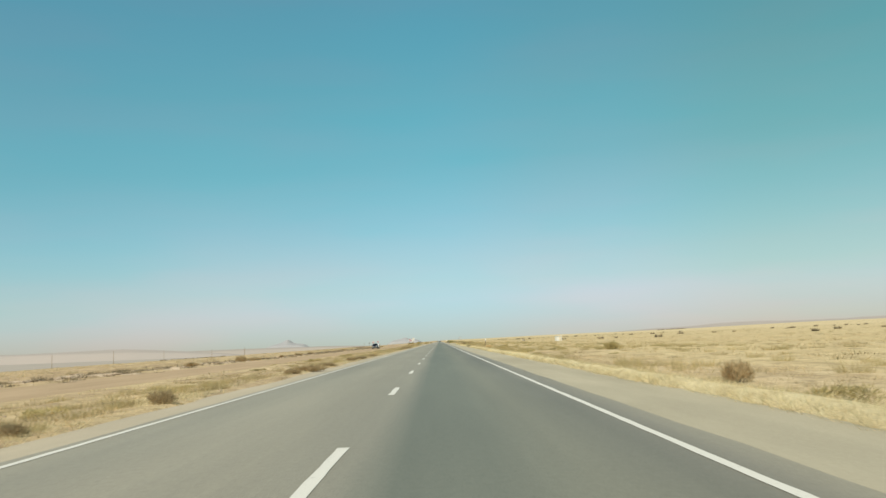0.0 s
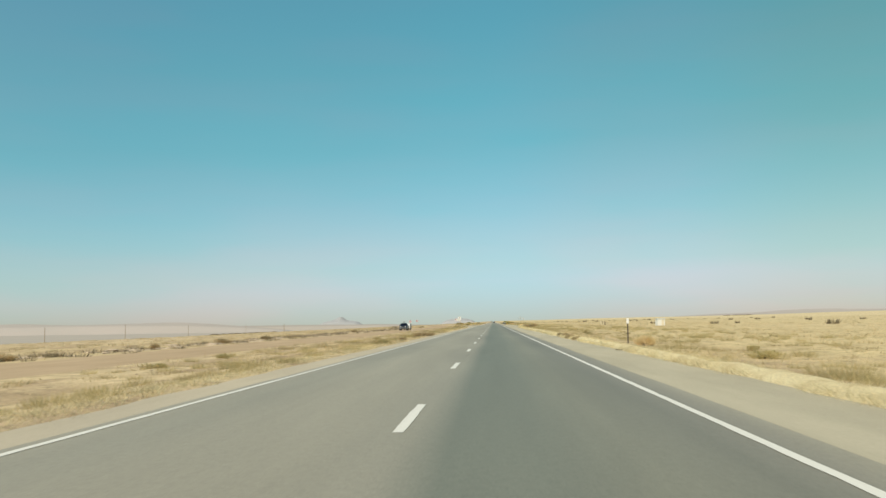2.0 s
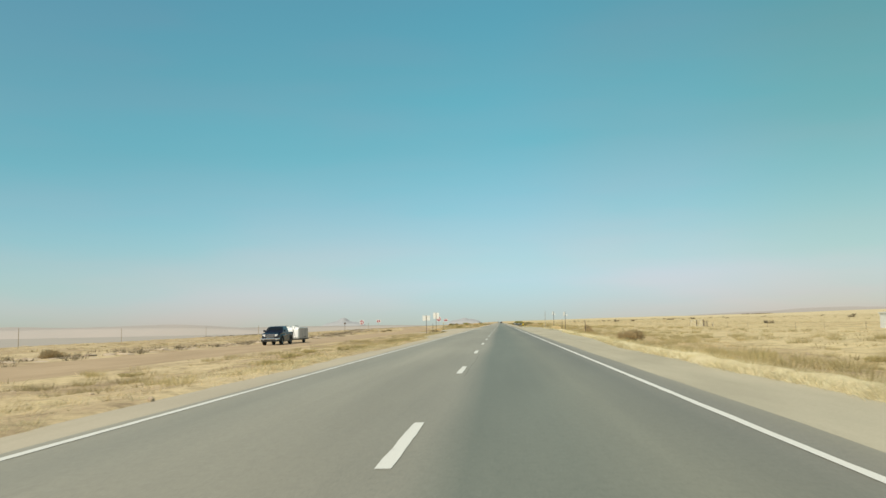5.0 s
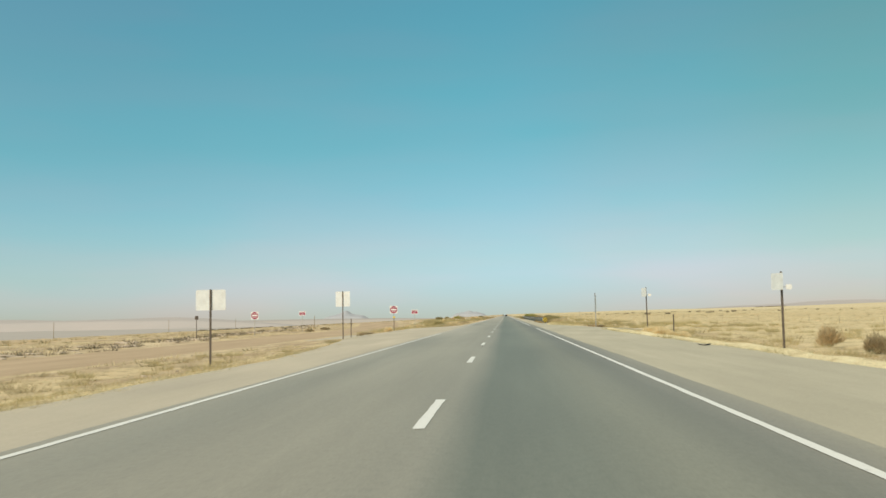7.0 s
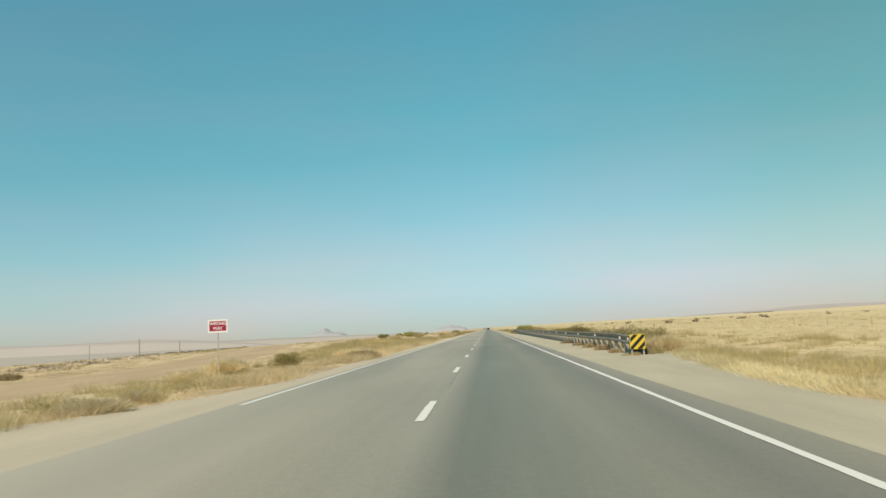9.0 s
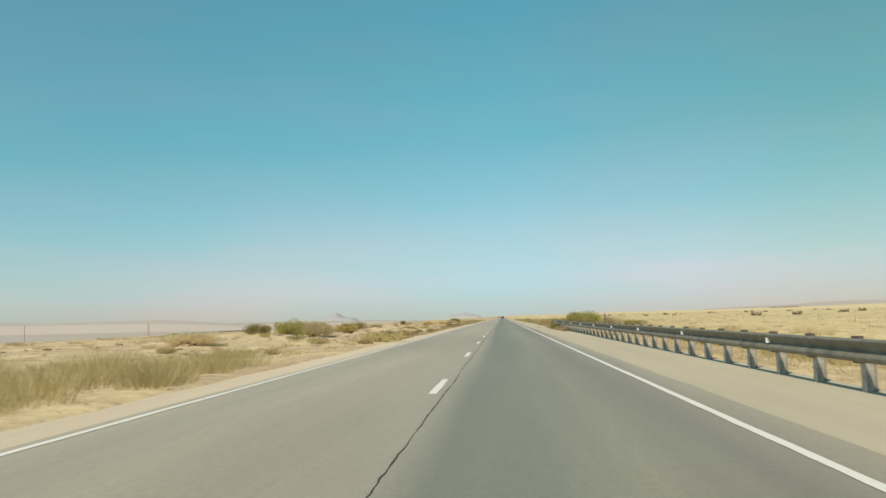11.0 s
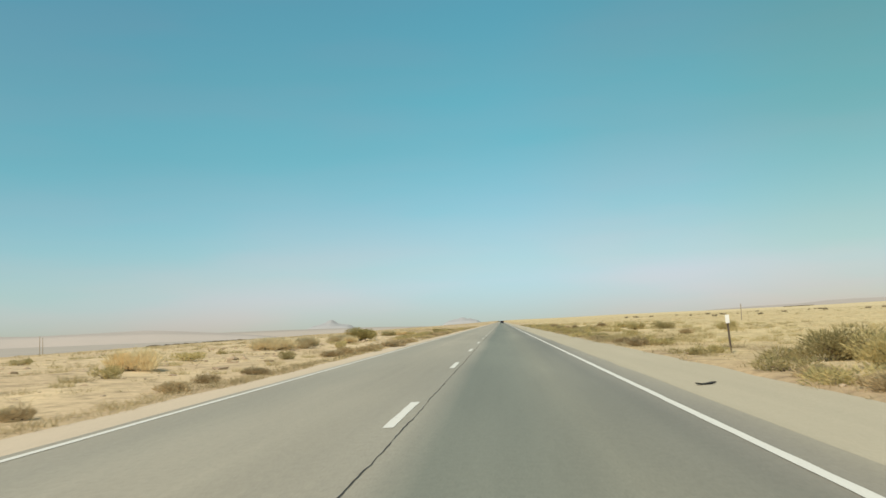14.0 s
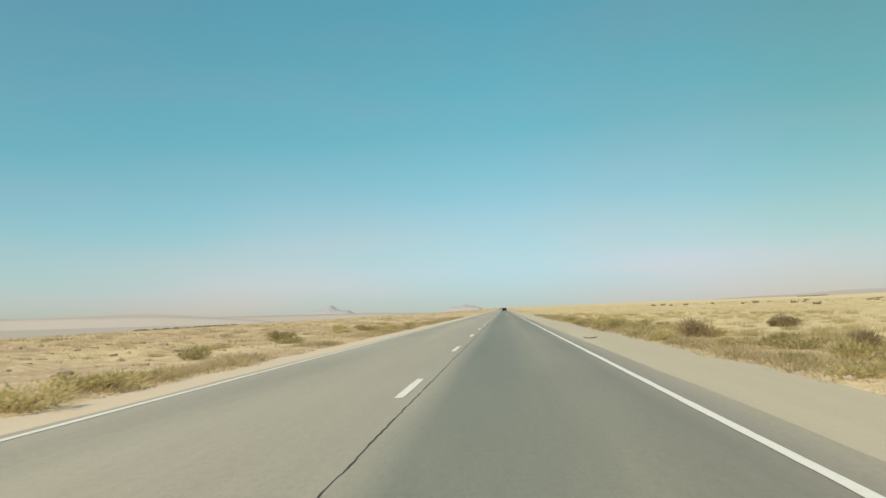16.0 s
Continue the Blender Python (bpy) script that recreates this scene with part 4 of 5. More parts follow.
plant("olive", [(16.5, 523.9, 3.2, 0.6), (9.3, 420, 2.2, 1.0), (9.8, 436, 2.0, 0.8)], "green bushes behind the guardrail")
plant("yellow", [(8.4, 497.5, 2.2, 1.25), (7.6, 501.5, 1.6, 0.9), (9.4, 502, 2.2, 1.2), (7.0, 512.2, 1.5, 0.6), (7.8, 514.5, 1.5, 0.5)], "golden bushes behind the guardrail")
plant("golden", [(10.5, 498, 2.2, 1.1), (8.4, 385, 1.8, 0.7), (8.0, 379, 1.6, 0.6), (9.2, 392, 2.0, 0.8), (9.0, 404, 1.8, 0.8)], "grass clumps behind the guardrail")
plant("twiggy", [(6.5, 515.5, 0.8, 0.23), (6.5, 523.7, 1.0, 0.22), (6.4, 526.2, 1.2, 0.29), (7.3, 538.3, 1.0, 0.22), (6.9, 540.6, 1.2, 0.22), (6.9, 545.5, 1.4, 0.24), (6.3, 554.2, 0.8, 0.26), (6.5, 556.8, 0.8, 0.22), (6.3, 573.6, 0.9, 0.33), (6.3, 578, 0.8, 0.25), (6.3, 584.9, 1.1, 0.22), (6.3, 593.4, 0.6, 0.25)], "shrubs on the verge")
plant("twiggy", [(6.3, 597.4, 0.5, 0.2), (13.4, 597.7, 0.8, 0.36), (6.9, 601.1, 0.8, 0.34), (6.6, 620.5, 0.8, 0.42), (10.3, 625.7, 1.4, 0.44), (8.7, 634.9, 1.0, 0.35), (10.2, 642.8, 0.9, 0.47), (8.4, 652.4, 1.1, 0.65), (16.3, 666.6, 1.6, 0.59)], "shrubs on the verge")
plant("mound", [(8.7, 487.6, 1.6, 0.6), (7.4, 381, 2.0, 0.85), (7.6, 386, 2.2, 0.9), (7.3, 391, 2.0, 0.8), (15.1, 60.4, 1.3, 0.7), (-9.7, 622.3, 1.5, 0.5), (10, 550.8, 2.2, 0.7), (14.5, 553.1, 1.8, 0.5), (14.5, 557.5, 2.1, 0.51), (9, 559.2, 1.8, 0.72), (11.8, 558.6, 2.4, 0.7), (12.2, 562.1, 1.7, 0.7), (9.6, 563.5, 2.2, 0.75), (16.9, 600.7, 1.4, 0.57), (15.8, 617.2, 2, 0.6), (13.6, 619, 1.6, 0.6), (14.4, 631.6, 2.0, 0.5)], "rounded shrubs on the plain")
plant("low", [(-5.0, 465.8, 2.0, 0.48), (-5.2, 468.5, 1.6, 0.4), (-4.9, 632.1, 1.2, 0.34), (-5.1, 634.5, 1.3, 0.3), (6.45, 633.9, 1.0, 0.22)], "low shrubs along the shoulder")
plant("low", [(5.75, 374.2, 0.6, 0.2), (6.75, 375.0, 0.8, 0.25)], "low shrubs by the guardrail")
plant("golden", [(8.2, 111, 1.0, 0.5), (9.4, 314.6, 1.3, 0.5), (9.0, 311.0, 1.0, 0.4), (8.8, 306, 1.0, 0.35)], "tall grass beside the shoulder")
plant("low", [(8.2, 297.6, 0.6, 0.12), (8.2, 322.0, 0.6, 0.12), (8.8, 328.6, 0.7, 0.16)], "low shrubs by the side road")

pick = random.Random(31)


def fringe(y0, y1, x0, x1, n, wide, tall, group):
    """Low shrubs strewn over a strip, thickest at the edge nearest the road."""
    rows = []
    for _ in range(n):
        u = pick.random() ** 1.6
        rows.append((x0 + (x1 - x0) * u, pick.uniform(y0, y1), pick.uniform(*wide), pick.uniform(*tall)))
    plant("low", rows, group)


fringe(590, 690, 6.1, 10.5, 64, (0.7, 1.6), (0.18, 0.42), "low shrubs along the shoulder")
fringe(598, 690, -4.9, -9.5, 26, (0.7, 1.5), (0.18, 0.4), "low shrubs along the shoulder")
fringe(512, 590, 6.4, 10.5, 18, (0.6, 1.4), (0.18, 0.36), "low shrubs along the shoulder")
fringe(440, 600, -6.5, -17, 40, (0.5, 1.3), (0.15, 0.35), "low shrubs on the sand")
fringe(354, 436, -6.6, -15.5, 24, (0.6, 1.4), (0.16, 0.34), "low shrubs in the median")
fringe(0, 250, -5.2, -12, 30, (0.5, 1.2), (0.12, 0.25), "low shrubs in the median")
fringe(0, 215, 6.6, 22, 26, (0.5, 1.2), (0.12, 0.28), "low shrubs on the plain")

# ---- guardrail ----
RAIL_X, RAIL_0, RAIL_1 = 5.92, 374.9, 505.2
rail = thing("guardrail", Matrix.Translation((RAIL_X, RAIL_0, 0)), "weathered galvanised steel W-beam guardrail on steel posts", "guardrail")
W_PROFILE = [(0.0, 0.16), (-0.05, 0.152), (-0.082, 0.132), (-0.078, 0.112), (-0.02, 0.03), (0.0, 0.0), (-0.02, -0.03), (-0.06, -0.055), (-0.082, -0.085), (-0.078, -0.11), (-0.03, -0.145), (0.0, -0.16)]


def rail_height(y):
    return 0.56 - 0.06 * (1 - smooth(y, 0, 4)) - 0.41 * smooth(y, RAIL_1 - RAIL_0 - 3.6, RAIL_1 - RAIL_0 - 0.3)


def rail_mesh(y0, y1, steps):
    ys = np.linspace(y0, y1, steps + 1)
    bm = bmesh.new()
    rows = []
    for y in ys:
        z = float(rail_height(y))
        front = [bm.verts.new((x, y, z + dz)) for x, dz in W_PROFILE]
        rear = [bm.verts.new((x + 0.004, y, z + dz)) for x, dz in W_PROFILE]
        rows.append(front + rear[::-1])
    n = len(rows[0])
    for a, b in zip(rows, rows[1:]):
        for i in range(n):
            j = (i + 1) % n
            bm.faces.new((a[i], a[j], b[j], b[i]))
    return bm


span = 3.6
count = int((RAIL_1 - RAIL_0) / span)
first = None
for i in range(count):
    y0, y1 = i * span - 0.12, (i + 1) * span
    bend = i < 2 or i >= count - 2
    if bend or first is None:
        ob = part("rail", rail_mesh(y0, y1, 8 if bend else 2), M_RAIL, rail)
        if not bend:
            first = (ob.data, y0)
    else:
        shared("rail", first[0], rail, Matrix.Translation((0.003 * (i % 2), y0 - first[1], 0)))
bm = bmesh.new()
for x0, x1, y0, y1 in ((0.10, 0.107, -0.075, 0.075), (0.245, 0.252, -0.075, 0.075), (0.107, 0.245, -0.004, 0.004)):
    box(bm, x0, x1, y0, y1, -0.1, 0.72)
post = part("post", bm, M_POST, rail)
bm = bmesh.new()
box(bm, 0.006, 0.098, -0.10, 0.10, 0.40, 0.775, 0.008)
block = part("spacer_block", bm, M_BROWN, post)
bm = bmesh.new()
box(bm, -0.09, -0.004, -0.006, 0.006, 0.57, 0.66, 0.003)
refl = part("reflector", bm, M_SILVER, post, "small white reflector on top of the rail")
post.matrix_basis = Matrix.Translation((0, 0.30, -0.08))
refl_me, block_me = refl.data, block.data
for i in range(1, int((RAIL_1 - RAIL_0 - 2.5) / 1.75)):
    p = shared("post", post.data, rail, Matrix.Translation((0, 0.30 + i * 1.75, -0.02 if i > 2 else -0.06)) @ Matrix.Rotation(0.02 * math.sin(i * 2.3), 4, "X"))
    shared("spacer_block", block_me, p, Matrix())
    if i % 4 == 1 or i == 71:
        shared("reflector", refl_me, p, Matrix())

# ---- striped hazard marker at the rail's end ----
marker = thing("hazard_marker", Matrix.Translation((6.06, 374.5, -0.05)), "square hazard marker with black stripes on yellow", "road sign")
bm = bmesh.new()
part("panel", box(bm, -0.26, 0.26, -0.012, 0.012, 0.23, 0.74, 0.01), M_YELLOW, marker)
for c0 in (-0.30, 0.0, 0.30):
    # a diagonal band cut off at the panel's edges
    wd, e = 0.075, 0.245
    bm = bmesh.new()
    quad = [bm.verts.new((c0 + sx * wd + q * 0.6, -0.0165, 0.485 + q * 0.6)) for sx, q in ((-1, -1), (1, -1), (1, 1), (-1, 1))]
    bm.faces.new(quad)
    for co, no in (((e, 0, 0), (1, 0, 0)), ((-e, 0, 0), (-1, 0, 0)), ((0, 0, 0.485 + e), (0, 0, 1)), ((0, 0, 0.485 - e), (0, 0, -1))):
        bmesh.ops.bisect_plane(bm, geom=bm.verts[:] + bm.edges[:] + bm.faces[:], plane_co=co, plane_no=no, clear_outer=True)
    out = bmesh.ops.extrude_face_region(bm, geom=bm.faces[:])
    bmesh.ops.translate(bm, verts=[g_ for g_ in out["geom"] if isinstance(g_, bmesh.types.BMVert)], vec=(0, 0.004, 0))
    bmesh.ops.recalc_face_normals(bm, faces=bm.faces)
    part("stripe", bm, M_BLACK, marker)
bm = bmesh.new()
part("base", box(bm, -0.25, 0.34, 0.065, 0.55, -0.03, 0.26, 0.05), M_BLACK, marker, "dark block below the panel")
for sx in (-0.2, 0.2):
    bm = bmesh.new()
    part("leg", box(bm, sx - 0.025, sx + 0.025, 0.014, 0.06, -0.08, 0.7), M_POST, marker)


# ---- roadside posts and signs ----
def gz(x, y):
    return float(ground(x, y))


def delineator(x, y, top, lean, white):
    g = gz(x, y)
    ob = thing("delineator_post", pose(x, y, g, 0, lean, 0), "brown steel marker post with a white reflector top" if white else "plain dark brown marker post in dry grass", "marker post", "roadside marker posts")
    h = top - g
    bm = bmesh.new()
    box(bm, -0.03, 0.03, -0.004, 0.004, -0.1, h)
    box(bm, -0.03, -0.024, -0.02, -0.004, -0.1, h)
    box(bm, 0.024, 0.03, -0.02, -0.004, -0.1, h)
    part("post", bm, M_BROWN, ob)
    if white:
        bm = bmesh.new()
        part("reflector", box(bm, -0.06, 0.06, -0.03, -0.021, h - 0.24, h + 0.02, 0.004), M_SILVER, ob, "white reflector plate")
    return ob


for x, y, top, lean, white in ((7.87, 114.3, 1.17, 0.5, 1), (8.6, 263.6, 1.08, -1, 0), (10.3, 314.2, 1.0, 1, 0), (8.2, 568.3, 1.03, -3, 1), (-10.6, 327.8, 1.1, 1, 0)):
    delineator(x, y, top, lean, white)


def text_mesh(text, size, mat):
    cu = bpy.data.curves.new("letters", "FONT")
    cu.body, cu.size, cu.align_x, cu.align_y, cu.extrude = text, size, "CENTER", "CENTER", 0.002
    cu.offset = size * 0.02
    tmp = new("letters", cu)
    bpy.context.view_layer.update()
    me = bpy.data.meshes.new_from_object(tmp.evaluated_get(bpy.context.evaluated_depsgraph_get()))
    bpy.data.objects.remove(tmp)
    me.materials.clear()
    me.materials.append(mat)
    return me


def plate(bm, w, h, y0, y1, z, r):
    """A sign plate with rounded corners, standing upright, facing -y."""
    pts = []
    for cx, cz, a0 in ((w / 2 - r, h / 2 - r, 0), (-w / 2 + r, h / 2 - r, 90), (-w / 2 + r, -h / 2 + r, 180), (w / 2 - r, -h / 2 + r, 270)):
        for k in range(5):
            a = radians(a0 + k * 22.5)
            pts.append((cx + r * math.cos(a), z + cz + r * math.sin(a)))
    a = [bm.verts.new((x, y0, zz)) for x, zz in pts]
    b = [bm.verts.new((x, y1, zz)) for x, zz in pts]
    bm.faces.new(a)
    bm.faces.new(b[::-1])
    n = len(a)
    for i in range(n):
        bm.faces.new((a[i], b[i], b[(i + 1) % n], a[(i + 1) % n]))
    bmesh.ops.recalc_face_normals(bm, faces=bm.faces)
    return bm


def channel(bm, y, z1):
    box(bm, -0.03, 0.03, y, y + 0.006, -0.3, z1)
    box(bm, -0.03, -0.024, y + 0.006, y + 0.035, -0.3, z1)
    box(bm, 0.024, 0.03, y + 0.006, y + 0.035, -0.3, z1)
    return bm


STAND = Matrix.Rotation(radians(90), 4, "X")


def no_entry(x, y, zc, turn):
    g = gz(x, y)
    ob = thing("no_entry_sign", pose(x, y, g, 0, 0, turn), "white square sign with a red disc reading DO NOT ENTER", "road sign", "wrong-direction signs")
    z = zc - g
    bm = bmesh.new()
    part("post", channel(bm, 0.004, z + 0.42), M_POST, ob)
    bm = bmesh.new()
    panel = part("panel", plate(bm, 0.90, 0.90, -0.004, 0.002, z, 0.04), M_WHITE, ob)
    bm = bmesh.new()
    ring = [(0.42 * math.cos(i * math.tau / 40), 0.42 * math.sin(i * math.tau / 40)) for i in range(40)]
    f = [bm.verts.new((a, -0.0065, z + b)) for a, b in ring]
    bk = [bm.verts.new((a, -0.004, z + b)) for a, b in ring]
    bm.faces.new(f)
    for i in range(40):
        bm.faces.new((f[i], bk[i], bk[(i + 1) % 40], f[(i + 1) % 40]))
    part("disc", bm, M_RED, panel, "red disc")
    bm = bmesh.new()
    part("bar", box(bm, -0.33, 0.33, -0.0095, -0.0068, z - 0.085, z + 0.085), M_WHITE, panel, "white bar")
    for s, dz in (("DO NOT", 0.2), ("ENTER", -0.2)):
        t = new("letters", text_mesh(s, 0.155, M_WHITE))
        t.parent = panel
        t.matrix_basis = Matrix.Translation((0, -0.009, z + dz)) @ STAND
    return ob


def wrong_way(x, y, zc, turn):
    g = gz(x, y)
    ob = thing("wrong_way_sign", pose(x, y, g, 0, 0, turn), "red rectangular sign reading WRONG WAY in white", "road sign", "wrong-direction signs")
    z = zc - g
    bm = bmesh.new()
    part("post", channel(bm, 0.004, z + 0.25), M_POST, ob)
    bm = bmesh.new()
    panel = part("panel", plate(bm, 0.96, 0.64, -0.004, 0.002, z, 0.04), M_WHITE, ob, "white border of the panel")
    bm = bmesh.new()
    part("field", plate(bm, 0.82, 0.48, -0.0065, -0.004, z, 0.03), M_RED, panel, "red field")
    for s, dz in (("WRONG", 0.115), ("WAY", -0.115)):
        t = new("letters", text_mesh(s, 0.2, M_WHITE))
        t.parent = panel
        t.matrix_basis = Matrix.Translation((0, -0.009, z + dz)) @ STAND
    return ob


no_entry(-28.7, 362.1, 1.68, 0)
no_entry(-12.2, 362.9, 2.04, 3)
wrong_way(-28.2, 382.8, 1.96, 0)
wrong_way(-12.2, 385.2, 1.86, 4)


def back_sign(x, y, zc, w, h, turn, dark=False):
    g = gz(x, y)
    ob = thing("sign_back", pose(x, y, g, 0, 0, turn), "small dark back of a road sign on a steel post" if dark else "pale aluminium back of a road sign on a steel post", "road sign")
    z = zc - g
    bm = bmesh.new()
    part("post", channel(bm, -0.045, z + h * 0.52), M_BROWN, ob, "dark steel post in front of the panel")
    bm = bmesh.new()
    part("panel", plate(bm, w, h, -0.004, 0.002, z, 0.04), M_BROWN if dark else M_ALU, ob)
    return ob


back_sign(-8.53, 293.2, 1.81, 0.96, 0.66, 4)
back_sign(-9.2, 317.9, 2.34, 0.92, 0.94, -3)
back_sign(-29.0, 344.7, 1.48, 0.35, 0.35, 0, True)


def side_sign(x, y, top, lean):
    g = gz(x, y)
    ob = thing("side_facing_sign", pose(x, y, g, 0, lean, 0), "thin dark post whose sign faces the side road", "road sign", "signs at the side road")
    h = top - g
    bm = bmesh.new()
    part("post", channel(bm, 0.0, h), M_BROWN, ob)
    bm = bmesh.new()
    plate(bm, 0.5, 0.5, -0.003, 0.003, h - 0.30, 0.04)
    bmesh.ops.rotate(bm, verts=bm.verts, cent=(0, 0, 0), matrix=Matrix.Rotation(radians(-68), 3, "Z"))
    bmesh.ops.translate(bm, verts=bm.verts, vec=(-0.13, 0.0, 0))
    part("panel", bm, M_ALU, ob)
    bm = bmesh.new()
    plate(bm, 0.17, 0.15, -0.003, 0.003, h - 0.46, 0.03)
    bmesh.ops.translate(bm, verts=bm.verts, vec=(0.21, 0.01, 0))
    part("placard", bm, M_WHITE, ob, "small white placard beside the post")
    bm = bmesh.new()
    part("bracket", box(bm, 0.0, 0.2, 0.014, 0.024, h - 0.47, h - 0.45), M_POST, ob)
    return ob


side_sign(9.07, 292.4, 2.26, 0.6)
side_sign(9.2, 316.1, 2.6, -0.4)

# route marker: small plate above two boards on two light posts, turned away from the road
g = gz(9.5, 346.4)
route = thing("route_marker_sign", pose(9.5, 346.4, g, 0, 0.8, 0), "tall route marker boards on two pale posts, facing across the road", "road sign")
for sy in (-0.27, 0.27):
    bm = bmesh.new()
    part("post", rod(bm, (0.03, sy, -0.2), (0.03, sy, 3.0), 0.024, 8), M_POST, route, "pale steel post")
TURN = Matrix.Rotation(radians(-88), 3, "Z")


def turned(bm):
    bmesh.ops.rotate(bm, verts=bm.verts, cent=(0, 0, 0), matrix=TURN)
    return bm


for nm, w, h, zc, r, mat, lb in (("top_plate", 0.78, 0.30, 3.05, 0.03, M_WHITE, "white plate with a black border"), ("shield", 0.66, 0.84, 2.44, 0.22, M_WHITE, "white board with a grey shield"), ("lower_board", 0.66, 0.58, 1.70, 0.05, M_WHITE, "white board with a grey field")):
    bm = bmesh.new()
    board = part(nm, turned(plate(bm, w, h, -0.006, 0.006, zc, r)), mat, route, lb)
    if nm == "top_plate":
        for x0, x1, z0, z1 in ((-0.39, 0.39, 3.155, 3.2), (-0.39, 0.39, 2.9, 2.945), (-0.39, -0.335, 2.945, 3.155), (0.335, 0.39, 2.945, 3.155), (-0.15, 0.15, 3.03, 3.08)):
            bm = bmesh.new()
            part("border", turned(box(bm, x0, x1, -0.010, -0.007, z0, z1)), M_BLACK, board)
    else:
        bm = bmesh.new()
        part("field", turned(plate(bm, w * 0.62, h * 0.92, -0.009, -0.0065, zc, r * 0.8)), M_SLATE, board, "grey field")
        for z0, z1 in ((zc - h * 0.46, zc - h * 0.12), (zc, zc + h * 0.3)):
            bm = bmesh.new()
            part("border", turned(box(bm, w * 0.40, w * 0.47, -0.009, -0.0065, z0, z1)), M_BLACK, board)

# yellow-topped post by the crossing
x, y = -10.2, 348.4
yp = thing("yellow_topped_post", pose(x, y, gz(x, y), 0, 1, 0), "dark post with a small yellow plate on top", "marker post")
h = 1.22 - gz(x, y)
bm = bmesh.new()
part("post", channel(bm, 0, h - 0.1), M_BROWN, yp)
bm = bmesh.new()
part("plate", plate(bm, 0.24, 0.13, -0.012, -0.004, h - 0.06, 0.03), M_YELLOW, yp, "yellow plate")


# ---- fence, gate and poles on the plain ----
def fence(x, y0, y1, gap0, gap1):
    ob = thing("wire_fence", Matrix.Translation((x, y0, 0)), "wire fence with thin wooden posts on the plain", "fence")
    bm = bmesh.new()
    rod(bm, (0, 0, -0.2), (0.01, 0, 0.85), 0.022, 6, 0.018)
    me = part("post", bm, M_BLEACH, ob).data
    first_post = ob.children[0]
    first_post.location = (0, 0, gz(x, y0))
    ys = [y for y in np.arange(y0, y1, 9.5) if not gap0 < y < gap1]
    for y in ys[1:]:
        shared("post", me, ob, Matrix.Translation((0.15 * math.sin(y), y - y0, gz(x, y))) @ Matrix.Rotation(0.05 * math.sin(y * 1.7), 4, "Y"))
    runs = [[y for y in ys if y <= gap0], [y for y in ys if y >= gap1]]
    for run in runs:
        for z in (0.35, 0.6, 0.8):
            bm = bmesh.new()
            line = [[bm.verts.new((math.cos(a) * 0.005, y - y0, gz(x, y) + z + math.sin(a) * 0.005)) for a in (0.5, 2.6, 4.7)] for y in run]
            for a, b in zip(line, line[1:]):
                for i in range(3):
                    bm.faces.new((a[i], a[(i + 1) % 3], b[(i + 1) % 3], b[i]))
            part("wire", bm, M_POST, ob)
    return ob


fence(36.4, 262, 560, 331, 347)

gate = thing("timber_gate", pose(36.5, 339.0, gz(36.5, 339), 0, 0, 0), "grey timber gate frame in the wire fence", "gate")
for nm, a, b, r in (("post", (0, 0.9, -0.2), (0, 0.9, 1.2), 0.10), ("post", (0, -3.8, -0.2), (0.03, -3.8, 1.25), 0.10), ("post", (0, -9.9, -0.2), (0, -9.9, 0.7), 0.05),
                    ("pale_post", (0, 5.4, -0.2), (0, 5.4, 1.15), 0.07), ("rail", (0, 5.4, 1.1), (0, 0.9, 1.0), 0.05), ("brace", (0, 7.2, 0.0), (0, 5.4, 1.1), 0.06), ("brace", (0, 5.4, 1.0), (0, 1.1, 0.15), 0.05),
                    ("rail", (0, 0.9, 1.12), (0, -3.8, 1.12), 0.05), ("rail", (0, 0.9, 0.2), (0, -3.8, 0.2), 0.05), ("pale_post", (0, -1.6, -0.2), (0, -1.6, 1.1), 0.05), ("brace", (0, 0.8, 0.25), (0, -1.6, 1.05), 0.04), ("brace", (0, -1.6, 1.05), (0, -3.7, 0.25), 0.04),
                    ("brace", (0, -9.9, 0.6), (0, -11.0, 0.0), 0.04)):
    bm = bmesh.new()
    part(nm, rod(bm, a, b, r, 7, r * 0.85), M_PALEWOOD if nm != "post" else M_WOOD, gate)
for yy in (-4.8, -6.5):
    bm = bmesh.new()
    part("hurdle_post", rod(bm, (0, yy, -0.1), (0, yy, 1.05), 0.05, 7), M_WOOD, gate)
for z in (0.15, 0.4, 0.65, 0.9):
    bm = bmesh.new()
    part("hurdle_rail", rod(bm, (0, -4.7, z), (0, -6.6, z), 0.035, 6), M_WOOD, gate)

# braced corner post behind the guardrail
cp = thing("braced_fence_post", pose(8.1, 480.9, gz(8.1, 480.9), 0, 0, 0), "dark braced corner post of a wire fence", "fence post")
for nm, a, b, r in (("post", (0, 0, -0.2), (0, 0, 1.28), 0.05), ("brace", (0, 0, 0.75), (0.36, 0.1, 0.0), 0.03), ("brace", (0, 0, 0.75), (-0.26, 0.15, 0.0), 0.03)):
    bm = bmesh.new()
    part(nm, rod(bm, a, b, r, 8, r * 0.9), M_WOOD, cp)


def utility_pole(x, y, height):
    ob = thing("utility_pole", pose(x, y, gz(x, y)), "thin weathered wooden pole out on the plain", "utility pole", "utility poles on the plain")
    bm = bmesh.new()
    part("pole", rod(bm, (0, 0, -0.4), (0, 0, height), 0.05 + 0.012 * height, 8, 0.035 + 0.009 * height), M_BLEACH, ob)
    return ob


